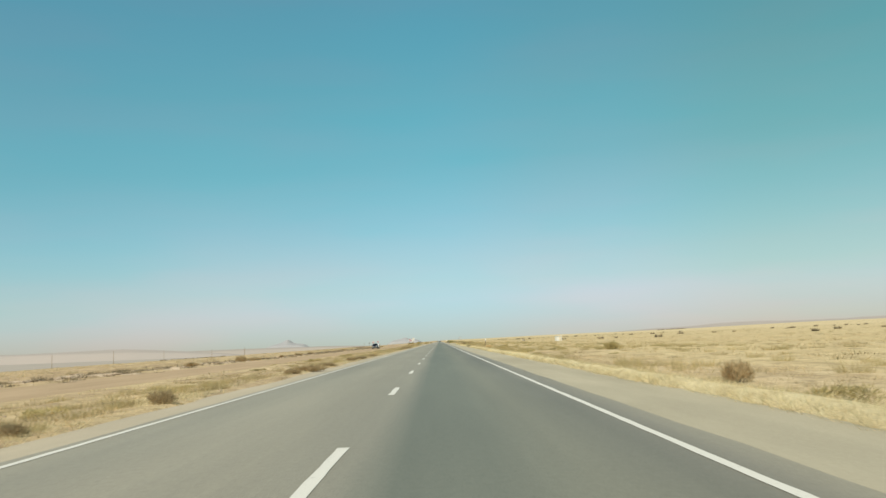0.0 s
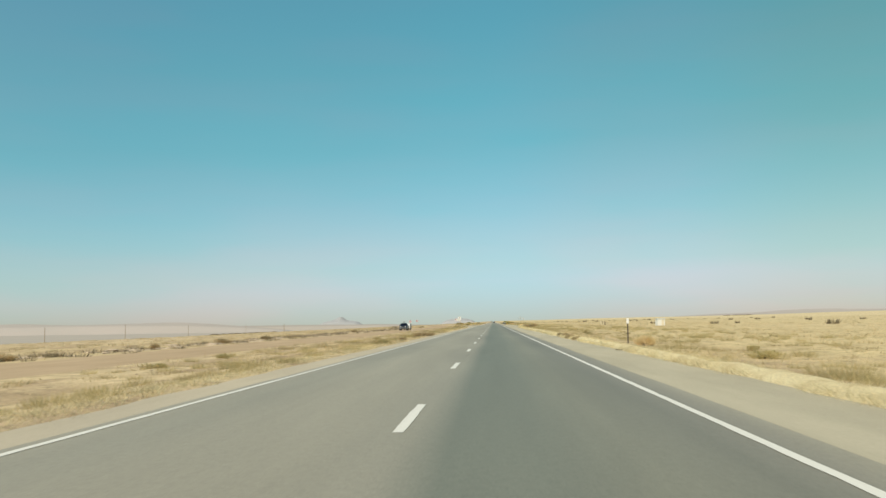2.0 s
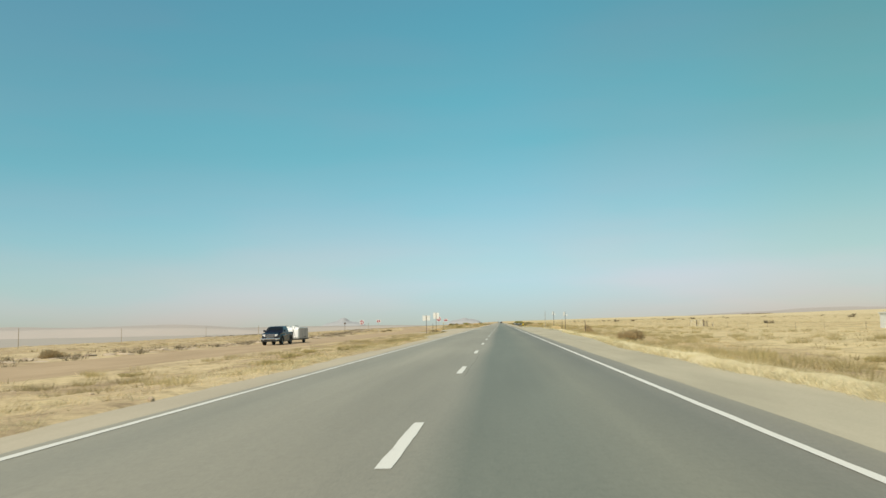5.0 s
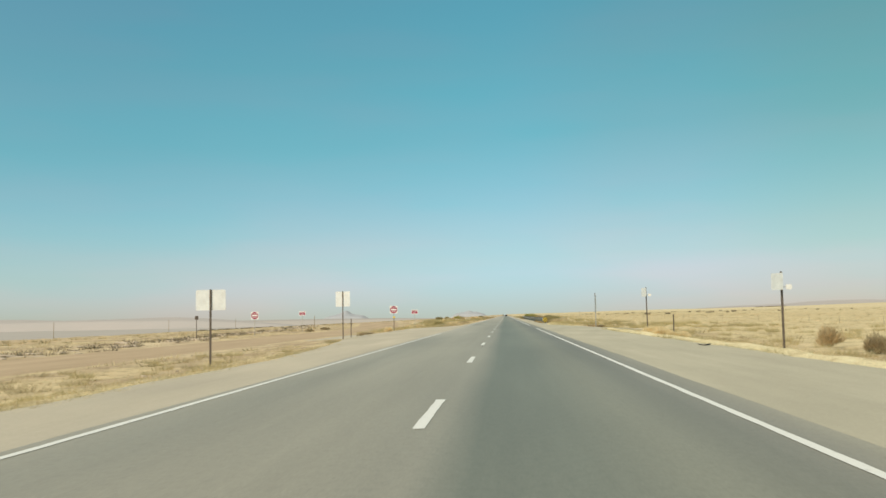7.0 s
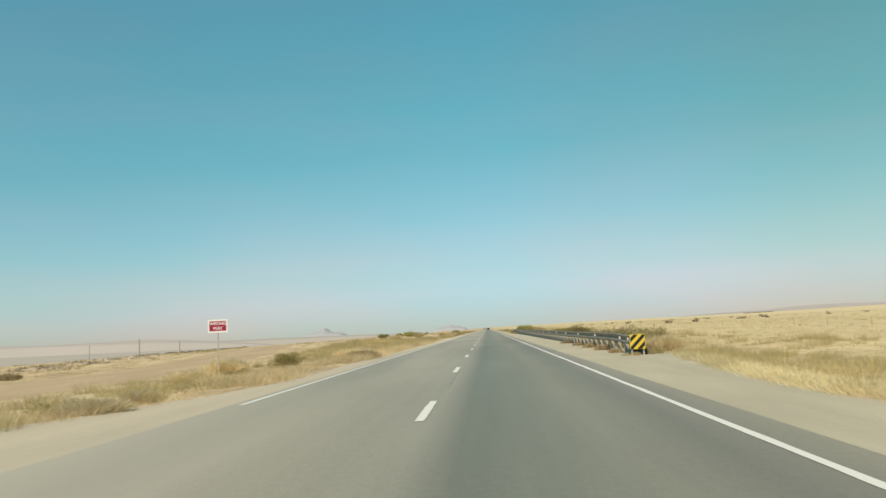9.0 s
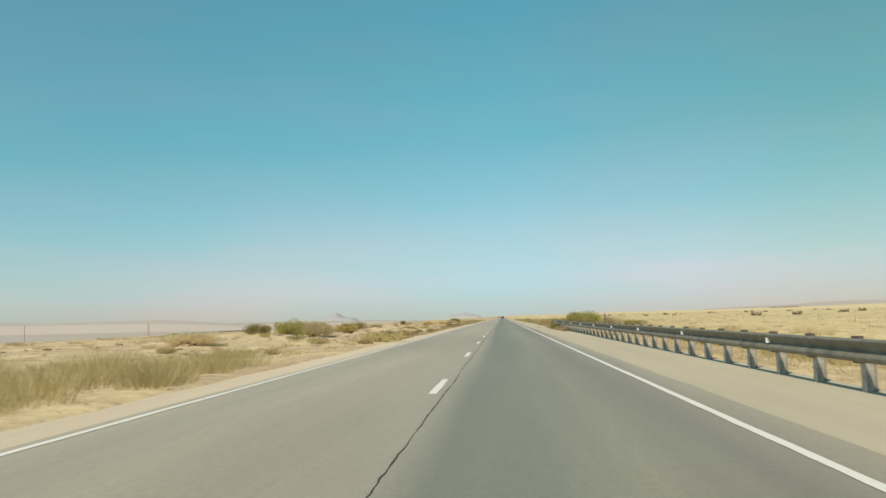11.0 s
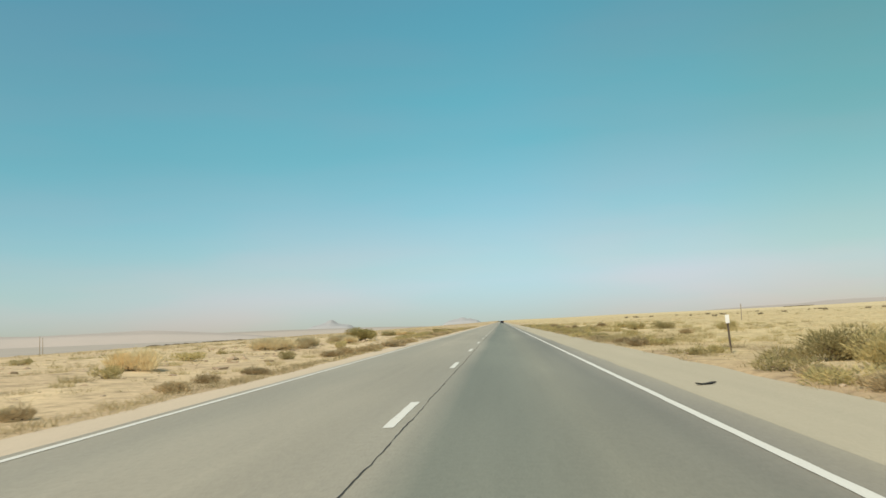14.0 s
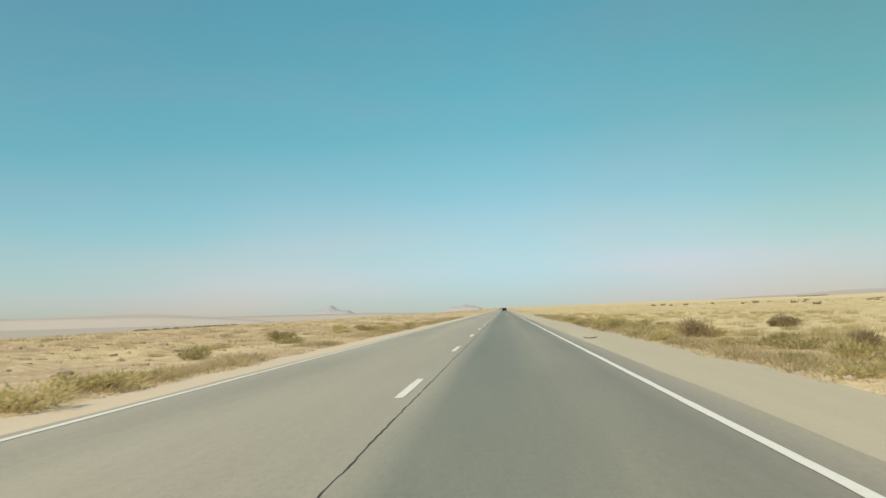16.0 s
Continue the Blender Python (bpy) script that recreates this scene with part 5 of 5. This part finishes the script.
for x, y, hgt in ((-220, 461, 10.4), (-220, 549, 11.5), (-221, 653, 10.6), (-220, 788, 10.8), (-219, 918, 11.2), (-221, 924, 10.6), (-40, 440, 2.2), (37, 667, 2.4)):
    utility_pole(x, y, hgt)

# small white shed out on the plain
shed = thing("white_shed", pose(42.7, 279, gz(42.7, 279), 0, 0, 8), "small whitewashed shed out on the plain", "shed")
bm = bmesh.new()
part("wall", box(bm, -0.95, 0.95, -0.9, 0.9, -0.1, 1.62, 0.02), M_WHITE, shed)
bm = bmesh.new()
prism(bm, [(-1.0, 1.62), (1.0, 1.62), (1.0, 1.70), (-1.0, 1.78)], -1.05, 1.05)
part("roof", bm, M_ALU, shed)
bm = bmesh.new()
part("door", box(bm, 0.1, 0.7, -0.93, -0.9, 0.0, 1.45, 0.01), M_PALEWOOD, shed)

# ---- vehicles ----
def wheel(parent, x, y, r, w, name="wheel"):
    hub = part(name, rod(bmesh.new(), (-w * 0.3, 0, 0), (w * 0.3, 0, 0), r * 0.3, 14), M_BROWN, parent)
    hub.location = (x, y, r)
    bm = bmesh.new()
    prof = [(-w / 2, r * 0.62), (-w / 2, r * 0.9), (-w * 0.38, r), (w * 0.38, r), (w / 2, r * 0.9), (w / 2, r * 0.62)]
    n = 24
    rings = [[bm.verts.new((px_, pr * math.cos(i * math.tau / n), pr * math.sin(i * math.tau / n))) for px_, pr in prof] for i in range(n)]
    for i in range(n):
        a, b = rings[i], rings[(i + 1) % n]
        for k in range(len(prof)):
            bm.faces.new((a[k], a[(k + 1) % len(prof)], b[(k + 1) % len(prof)], b[k]))
    bmesh.ops.recalc_face_normals(bm, faces=bm.faces)
    part("tyre", bm, M_TYRE, hub)
    bm = bmesh.new()
    rod(bm, (-w * 0.36, 0, 0), (w * 0.36, 0, 0), r * 0.62, 20)
    for k in range(6):
        a = k * math.tau / 6
        for s in (-1, 1):
            rod(bm, (s * w * 0.40, 0, 0), (s * w * 0.42, r * 0.55 * math.cos(a), r * 0.55 * math.sin(a)), r * 0.07, 5)
    part("rim", bm, M_RIM, hub)
    return hub


def pickup():
    """A crew-cab pickup that faces -y; its front bumper at y = 0."""
    ob = thing("pickup_truck", pose(-20.3, 263.1, gz(-20.3, 265.5) + 0.02, 0, 0, 0), "dark blue crew-cab pickup truck towing a trailer", "pickup truck")
    # side outline: nose, bonnet, bed and the two wheel arches
    def arch(yc):
        return [(yc + 0.46 * math.cos(a), 0.36 + 0.50 * math.sin(a)) for a in (radians(d) for d in (2, 30, 60, 90, 120, 150, 178))]

    outline = [(0.16, 0.40), (0.03, 0.52), (0.0, 0.78), (0.08, 0.98), (0.45, 1.08), (1.30, 1.17), (3.42, 1.16), (3.46, 1.19), (5.05, 1.20), (5.12, 1.12), (5.10, 0.50), (4.95, 0.42)]
    outline += arch(4.1) + [(3.4, 0.34), (1.7, 0.34)] + arch(1.02)
    body = bevelled(prism(bmesh.new(), outline, -0.90, 0.90), 0.075, 3)
    for v_ in body.verts:
        nose = max(0.0, 1 - v_.co.y / 0.7)
        v_.co.x *= (1 - 0.16 * nose * nose) * (1 - 0.10 * max(0.0, v_.co.z - 0.85))
    body_ob = part("body", body, M_NAVY, ob)
    hood = bevelled(prism(bmesh.new(), [(0.10, 0.98), (0.16, 1.05), (0.5, 1.14), (1.32, 1.23), (1.4, 1.1)], -0.62, 0.62), 0.05, 3)
    part("bonnet", hood, M_NAVY, body_ob)
    cab = bmesh.new()
    for y0, y1, z, hw in ((1.15, 3.45, 1.10, 0.86), (1.42, 3.42, 1.36, 0.82), (1.70, 3.36, 1.56, 0.75), (1.95, 3.26, 1.69, 0.68), (2.20, 3.10, 1.745, 0.58)):
        cab_row = [cab.verts.new(p) for p in ((-hw, y0, z), (hw, y0, z), (hw, y1, z), (-hw, y1, z))]
        if z > 1.11:
            for i in range(4):
                cab.faces.new((last[i], last[(i + 1) % 4], cab_row[(i + 1) % 4], cab_row[i]))
        last = cab_row
    cab.faces.new(last)
    bmesh.ops.recalc_face_normals(cab, faces=cab.faces)
    cab_ob = part("cab", bevelled(cab, 0.08, 4), M_NAVY, ob)

    def pane(name, pts, lift):
        bm = bmesh.new()
        c = sum((Vector(p) for p in pts), Vector()) / len(pts)
        nrm = (Vector(pts[1]) - Vector(pts[0])).cross(Vector(pts[2]) - Vector(pts[0])).normalized()
        if nrm.dot(c - Vector((0, 2.5, 1.2))) < 0:
            nrm = -nrm
        a = [bm.verts.new(Vector(p) + nrm * lift) for p in pts]
        b = [bm.verts.new(Vector(p) - nrm * 0.004) for p in pts]
        bm.faces.new(a)
        for i in range(len(pts)):
            bm.faces.new((a[i], b[i], b[(i + 1) % len(pts)], a[(i + 1) % len(pts)]))
        bmesh.ops.recalc_face_normals(bm, faces=bm.faces)
        return part(name, bm, M_GLASS, cab_ob, "dark tinted glass")

    pane("windscreen", [(-0.74, 1.46, 1.385), (0.74, 1.46, 1.385), (0.66, 1.86, 1.65), (-0.66, 1.86, 1.65)], 0.016)
    for s in (-1, 1):
        pane("side_window", [(s * 0.818, 1.62, 1.37), (s * 0.818, 2.42, 1.37), (s * 0.715, 2.42, 1.63), (s * 0.715, 1.96, 1.63)], 0.016)
        pane("side_window", [(s * 0.818, 2.50, 1.37), (s * 0.818, 3.28, 1.37), (s * 0.715, 3.18, 1.63), (s * 0.715, 2.50, 1.63)], 0.016)
        bm = box(bmesh.new(), s * 0.97 - 0.09, s * 0.97 + 0.09, 1.50, 1.62, 1.24, 1.42, 0.03)
        part("mirror", bm, M_NAVY, cab_ob)
        bm = box(bmesh.new(), s * 0.62 - 0.17, s * 0.62 + 0.17, -0.01, 0.42, 0.80, 0.98, 0.04)
        for v_ in bm.verts:
            v_.co.y += 0.30 * max(0.0, abs(v_.co.x) - 0.45)
            v_.co.z += 0.12 * max(0.0, v_.co.y)
        part("headlight", bm, M_LAMP, body_ob, "clear headlight")
        bm = box(bmesh.new(), s * 0.62 - 0.09, s * 0.62 + 0.09, -0.03, 0.1, 0.50, 0.58, 0.015)
        part("fog_lamp", bm, M_LAMP, body_ob)
        for yy in (1.55, 2.5):
            bm = box(bmesh.new(), s * 0.905 - 0.008, s * 0.905 + 0.008, yy + 0.55, yy + 0.75, 0.98, 1.02, 0.006)
            part("door_handle", bm, M_CHROME, body_ob)
        part("running_board", box(bmesh.new(), s * 0.90 - 0.06, s * 0.90 + 0.06, 1.62, 3.5, 0.30, 0.36, 0.02), M_BLACK, ob)
        for yy in (1.02, 4.1):
            wheel(ob, s * 0.80, yy, 0.39, 0.25)
            bm = bmesh.new()
            ring = [(yy + q * math.cos(a), 0.36 + (q + 0.04) * math.sin(a)) for q, turn in ((0.47, 1), (0.54, -1)) for a in (radians(d) for d in range(0, 181, 20)[::turn])]
            part("wheel_arch", prism(bm, ring, s * 0.90 - 0.02, s * 0.90 + 0.025), M_BLACK, body_ob, "black wheel arch trim")
    grille = part("grille", box(bmesh.new(), -0.42, 0.42, -0.022, 0.1, 0.70, 0.94, 0.02), M_BLACK, body_ob)
    for z in (0.73, 0.81, 0.89):
        part("grille_bar", box(bmesh.new(), -0.40, 0.40, -0.04, -0.023, z, z + 0.025, 0.006), M_CHROME, grille)
    part("bumper", box(bmesh.new(), -0.90, 0.90, -0.08, 0.12, 0.54, 0.66, 0.05), M_CHROME, ob, "chrome front bumper")
    part("lower_bumper", box(bmesh.new(), -0.84, 0.84, -0.04, 0.14, 0.34, 0.49, 0.04), M_BLACK, ob)
    part("rear_bumper", box(bmesh.new(), -0.80, 0.80, 5.06, 5.22, 0.48, 0.62, 0.03), M_CHROME, ob)
    part("tow_bar", box(bmesh.new(), -0.04, 0.04, 5.1, 5.9, 0.40, 0.46, 0.01), M_BLACK, ob)
    bm = bmesh.new()
    for s in (-0.58, 0.58):
        rod(bm, (s, 3.62, 1.15), (s * 0.92, 3.58, 1.74), 0.03, 8)
    rod(bm, (-0.56, 3.58, 1.74), (0.56, 3.58, 1.74), 0.03, 8)
    part("roll_bar", bm, M_BLACK, ob, "black roll bar behind the cab")
    return ob


def trailer():
    ob = thing("box_trailer", pose(-20.3, 270.0, gz(-20.3, 271) + 0.0, 0, 0, 0), "white box trailer with grey sides on one axle", "trailer")
    part("chassis", box(bmesh.new(), -0.82, 0.82, 0.2, 4.55, 0.36, 0.46, 0.02), M_BLACK, ob)
    bm = bmesh.new()
    for s in (-1, 1):
        rod(bm, (s * 0.7, 0.3, 0.42), (0, -0.95, 0.44), 0.035, 6)
    part("drawbar", bm, M_BLACK, ob)
    box_ob = part("box", bevelled(prism(bmesh.new(), [(0.2, 0.47), (0.12, 0.62), (0.22, 1.42), (0.42, 1.60), (1.3, 1.66), (4.2, 1.60), (4.38, 1.44), (4.4, 0.47)], -0.88, 0.88), 0.05), M_TRAILER, ob)
    for s in (-1, 1):
        part("side_panel", box(bmesh.new(), s * 0.882 - 0.006, s * 0.882 + 0.006, 0.62, 4.34, 0.50, 1.53, 0.005), M_GREYSIDE, box_ob, "grey metallic side panel, shade put into its grey")
        for yy in (1.85, 3.1):
            part("side_batten", box(bmesh.new(), s * 0.892 - 0.004, s * 0.892 + 0.004, yy, yy + 0.04, 0.50, 1.53), M_RIM, box_ob)
        part("side_rail", box(bmesh.new(), s * 0.90 - 0.02, s * 0.90 + 0.02, 0.25, 4.7, 0.42, 0.50, 0.01), M_BLACK, ob, "dark lower frame rail")
        part("tail_light", box(bmesh.new(), s * 0.7 - 0.08, s * 0.7 + 0.08, 4.4, 4.43, 0.62, 0.74, 0.01), M_RED, box_ob)
        wheel(ob, s * 0.74, 3.0, 0.31, 0.2)
        part("mudguard", box(bmesh.new(), s * 0.9 - 0.03, s * 0.9 + 0.03, 2.6, 3.4, 0.62, 0.70, 0.02), M_BLACK, ob)
    part("roof_vent", box(bmesh.new(), -0.2, 0.2, 1.9, 2.4, 1.60, 1.74, 0.03), M_WHITE, box_ob)
    for sx, lean in ((-0.62, 0.34), (-0.2, -0.22), (0.2, 0.2), (0.62, -0.3)):
        bm = bmesh.new()
        rod(bm, (sx, 0.14, 0.60), (sx + lean, 0.20, 1.36), 0.022, 6)
        rod(bm, (sx + lean, 0.20, 1.36), (sx + lean * 1.3, 0.42, 1.61), 0.022, 6)
        part("strap", bm, M_BLACK, box_ob, "black strap across the white nose")
    bm = bmesh.new()
    for sx in (-0.55, 0.45):
        rod(bm, (sx, 0.5, 1.58), (sx + 0.05, 0.42, 1.80), 0.025, 6)
        rod(bm, (sx + 0.05, 0.42, 1.80), (sx + 0.3, 0.75, 1.76), 0.02, 6)
        rod(bm, (sx + 0.3, 0.75, 1.76), (sx + 0.2, 0.9, 1.6), 0.02, 6)
    part("roof_rack", bm, M_BLACK, box_ob, "dark tubular rack on the roof")
    part("roof_bundle", bevelled(box(bmesh.new(), -0.7, -0.1, 0.55, 1.5, 1.62, 1.72), 0.04), M_WHITE, box_ob, "white bundle tied to the roof")
    part("gas_bottle", rod(bmesh.new(), (0, 0.02, 0.46), (0, 0.02, 0.95), 0.14, 14), M_WHITE, ob)
    part("jockey_wheel", rod(bmesh.new(), (0.12, -0.4, 0.05), (0.12, -0.4, 0.75), 0.025, 6), M_POST, ob)
    return ob


pickup()
trailer()


def far_car(x, y):
    ob = thing("distant_car", pose(x, y, 0), "small dark car far ahead in the lane", "car")
    body = part("body", bevelled(prism(bmesh.new(), [(0, 0.3), (0.02, 0.75), (0.3, 0.85), (0.75, 1.35), (2.4, 1.38), (3.2, 0.9), (4.2, 0.78), (4.3, 0.3)], -0.82, 0.82), 0.05), M_NAVY, ob)
    part("rear_window", box(bmesh.new(), -0.6, 0.6, 0.38, 0.5, 0.95, 1.25, 0.02), M_GLASS, body)
    for s in (-1, 1):
        part("tail_lamp", box(bmesh.new(), s * 0.68 - 0.12, s * 0.68 + 0.12, -0.02, 0.05, 0.62, 0.76, 0.01), M_RED, body)
        for yy in (0.8, 3.4):
            wheel(ob, s * 0.72, yy, 0.31, 0.2)


far_car(1.75, 950)

# stones along the verge and a bank of pale clods beyond the opposite carriageway
rs = np.random.RandomState(5)


def stone_mesh(seed):
    r = random.Random(seed)
    bm = bmesh.new()
    bmesh.ops.create_icosphere(bm, subdivisions=1, radius=0.5)
    for v_ in bm.verts:
        v_.co *= r.uniform(0.7, 1.2)
        v_.co.z *= 0.6
    me = bpy.data.meshes.new("stone")
    bm.to_mesh(me)
    bm.free()
    me.materials.append(M_STONE)
    return me


M_STONE = worn("sandstone", (0.48, 0.38, 0.27), 0.95, 0, 0.35, 2)
V, F = [], []
base = stone_mesh(1)
bv = np.array([v_.co for v_ in base.vertices])
bf = np.array([p.vertices[:] for p in base.polygons])
nst = 0
for x0, x1, n, y0 in ((-13, -4.3, 1500, -5), (5.6, 12, 800, -5), (-20, -5, 1100, 440)):
    sx, sy = rs.uniform(x0, x1, n), rs.uniform(y0, 720, n)
    ok = clear_of(sx, sy)
    for x, y in zip(sx[ok], sy[ok]):
        s = 0.03 + 0.16 * rs.rand() ** 3
        a = rs.rand() * 6.28
        R = np.array([[math.cos(a), -math.sin(a), 0], [math.sin(a), math.cos(a), 0], [0, 0, 1]])
        V.append((bv * s * rs.uniform(0.7, 1.4, 3)) @ R.T + np.array([x, y, 0]))
        F.append(bf + len(bv) * nst)
        nst += 1
V = np.concatenate(V)
cen = V.reshape(nst, -1, 3).mean(1)
V[:, 2] += np.repeat(ground(cen[:, 0], cen[:, 1]), len(bv))
bpy.data.meshes.remove(base)
tagged(new("verge_stones", from_arrays("verge_stones", V, np.concatenate(F), M_STONE)), "scattered sandy stones along the verge", "stones", kind="stuff")

M_CRUMB = worn("brown_earth_crumbs", (0.40, 0.305, 0.21), 1.0, 0, 0.3, 1.5)
M_CLOD = worn("pale_earth_clods", (0.55, 0.44, 0.325), 1.0, 0, 0.3, 1.2)


def bank_line(y):
    return -27.5 - 9 * smooth(y, 325, 385) - 40 * smooth(y, 385, 620)


n = 2400
cy = rs.uniform(40, 480, n)
cx = bank_line(cy) + rs.normal(0, 1.3, n)
keep = rs.rand(n) < 0.15 + 0.85 * smooth(fbm(cy * 0.12, cx * 0.1, 3), 0.4, 0.55)
cx, cy = cx[keep], cy[keep]
V, F = [], []
for i, (x, y) in enumerate(zip(cx, cy)):
    a = rs.rand() * 6.28
    R = np.array([[math.cos(a), -math.sin(a), 0], [math.sin(a), math.cos(a), 0], [0, 0, 1]])
    size = rs.uniform(0.3, 1.2) * rs.uniform(0.8, 1.4, 3) * np.array([1, 1, 0.3])
    V.append((bv * (1 + 0.25 * rs.normal(0, 1, bv.shape)) * size) @ R.T + np.array([x, y, gz(x, y)]))
    F.append(bf + len(bv) * i)
tagged(new("rubble_bank", from_arrays("rubble_bank", np.concatenate(V), np.concatenate(F), M_CLOD)), "low bank of pale earth clods beside the carriageway", "rubble", kind="stuff")
V, F = [], []
cx, cy = rs.uniform(-11.8, -8.2, 150), rs.uniform(466, 494, 150)
for i, (x, y) in enumerate(zip(cx, cy)):
    size = (0.15 + 0.45 * rs.rand() ** 2) * rs.uniform(0.8, 1.5, 3) * np.array([1, 1, 0.55])
    V.append(bv * (1 + 0.25 * rs.normal(0, 1, bv.shape)) * size + np.array([x, y, gz(x, y)]))
    F.append(bf + len(bv) * i)
tagged(new("broken_bank", from_arrays("broken_bank", np.concatenate(V), np.concatenate(F), M_STONE)), "broken pale crust of earth on a low bank", "clods", kind="stuff")
V, F = [], []
cx, cy = rs.uniform(-17, -6.6, 2400), rs.uniform(448, 700, 2400)
keep = rs.rand(2400) < smooth(fbm(cx * 0.3, cy * 0.12, 3), 0.38, 0.6) * (1.1 - 0.6 * smooth(cy, 530, 560))
for i, (x, y) in enumerate(zip(cx[keep], cy[keep])):
    size = (0.08 + 0.32 * rs.rand() ** 2) * rs.uniform(0.8, 1.5, 3) * np.array([1, 1, 0.8])
    V.append(bv * (1 + 0.25 * rs.normal(0, 1, bv.shape)) * size + np.array([x, y, gz(x, y)]))
    F.append(bf + len(bv) * i)
tagged(new("earth_clods", from_arrays("earth_clods", np.concatenate(V), np.concatenate(F), M_CRUMB)), "brown crumbled earth clods on the sandy bank", "clods", kind="stuff")
py = rng.uniform(40, 480, 700)
px = bank_line(py) + rng.normal(0, 1.6, 700)
hh = rng.uniform(0.15, 0.45, 700)
tagged(new("bank_scrub", blade_mesh("bank_scrub", px, py, hh, 0.15 + 1.0 * hh, 36, 0.022, 1.3, M_DARKSCRUB)), "brown scrub growing on a rubble bank", "scrub", kind="stuff")


def litter(x, y, size, seed):
    """A crumpled scrap of white plastic."""
    r = random.Random(seed)
    bm = bmesh.new()
    bmesh.ops.create_icosphere(bm, subdivisions=2, radius=0.5)
    for v_ in bm.verts:
        v_.co *= r.uniform(0.55, 1.15) * size
        v_.co.y *= 1.5
        v_.co.z = v_.co.z * 0.3 + 0.1 * size
    ob = part("litter", bm, M_WHITE, None)
    ob.matrix_basis = pose(x, y, max(gz(x, y), -0.02), 0, 0, seed * 40)
    return tagged(ob, "crumpled white plastic scrap lying on the verge", "litter", "litter on the verge")


for i, (x, y, size) in enumerate(((-4.6, 616.7, 0.22), (-4.62, 617.9, 0.3), (-4.66, 617.3, 0.16), (6.1, 614.7, 0.16), (6.2, 615.3, 0.12))):
    litter(x, y, size, i + 1)


def tyre_scrap(x, y, size, turn, seed):
    """A torn, curled strip of tyre tread with a ragged outline."""
    r = random.Random(seed)
    bm = bmesh.new()
    n, rows = 9, []
    for i in range(n):
        u = i / (n - 1)
        half = size * (0.16 + 0.07 * r.random()) * (0.5 + 0.5 * math.sin(math.pi * (0.12 + 0.76 * u)))
        lift = size * 0.07 * abs(2 * u - 1) ** 2 + 0.012
        mid = size * 0.12 * math.sin(3 * u + seed)
        rows.append([bm.verts.new(((u - 0.5) * size, mid + side * half, lift + h)) for h in (0, 0.016) for side in (-1, 1)])
    for a, b in zip(rows, rows[1:]):
        for i, j in ((0, 1), (1, 3), (3, 2), (2, 0)):
            bm.faces.new((a[i], a[j], b[j], b[i]))
    for a in (rows[0], rows[-1]):
        bm.faces.new((a[0], a[1], a[3], a[2]))
    bmesh.ops.recalc_face_normals(bm, faces=bm.faces)
    ob = part("tyre_scrap", bm, M_TYRE, None)
    ob.matrix_basis = pose(x, y, max(gz(x, y), -0.02), 0, 0, turn)
    return tagged(ob, "torn black strip of tyre tread lying on gravel", "tyre scrap", "debris on the shoulder")


for i, (x, y, size, turn) in enumerate(((4.72, 505.4, 0.42, 8), (7.55, 295.7, 0.5, 20), (6.95, 370.5, 0.3, 60), (5.75, 103.1, 0.36, 15), (4.5, 556.3, 0.34, 35), (4.4, 650.9, 0.45, 5))):
    tyre_scrap(x, y, size, turn, i + 3)
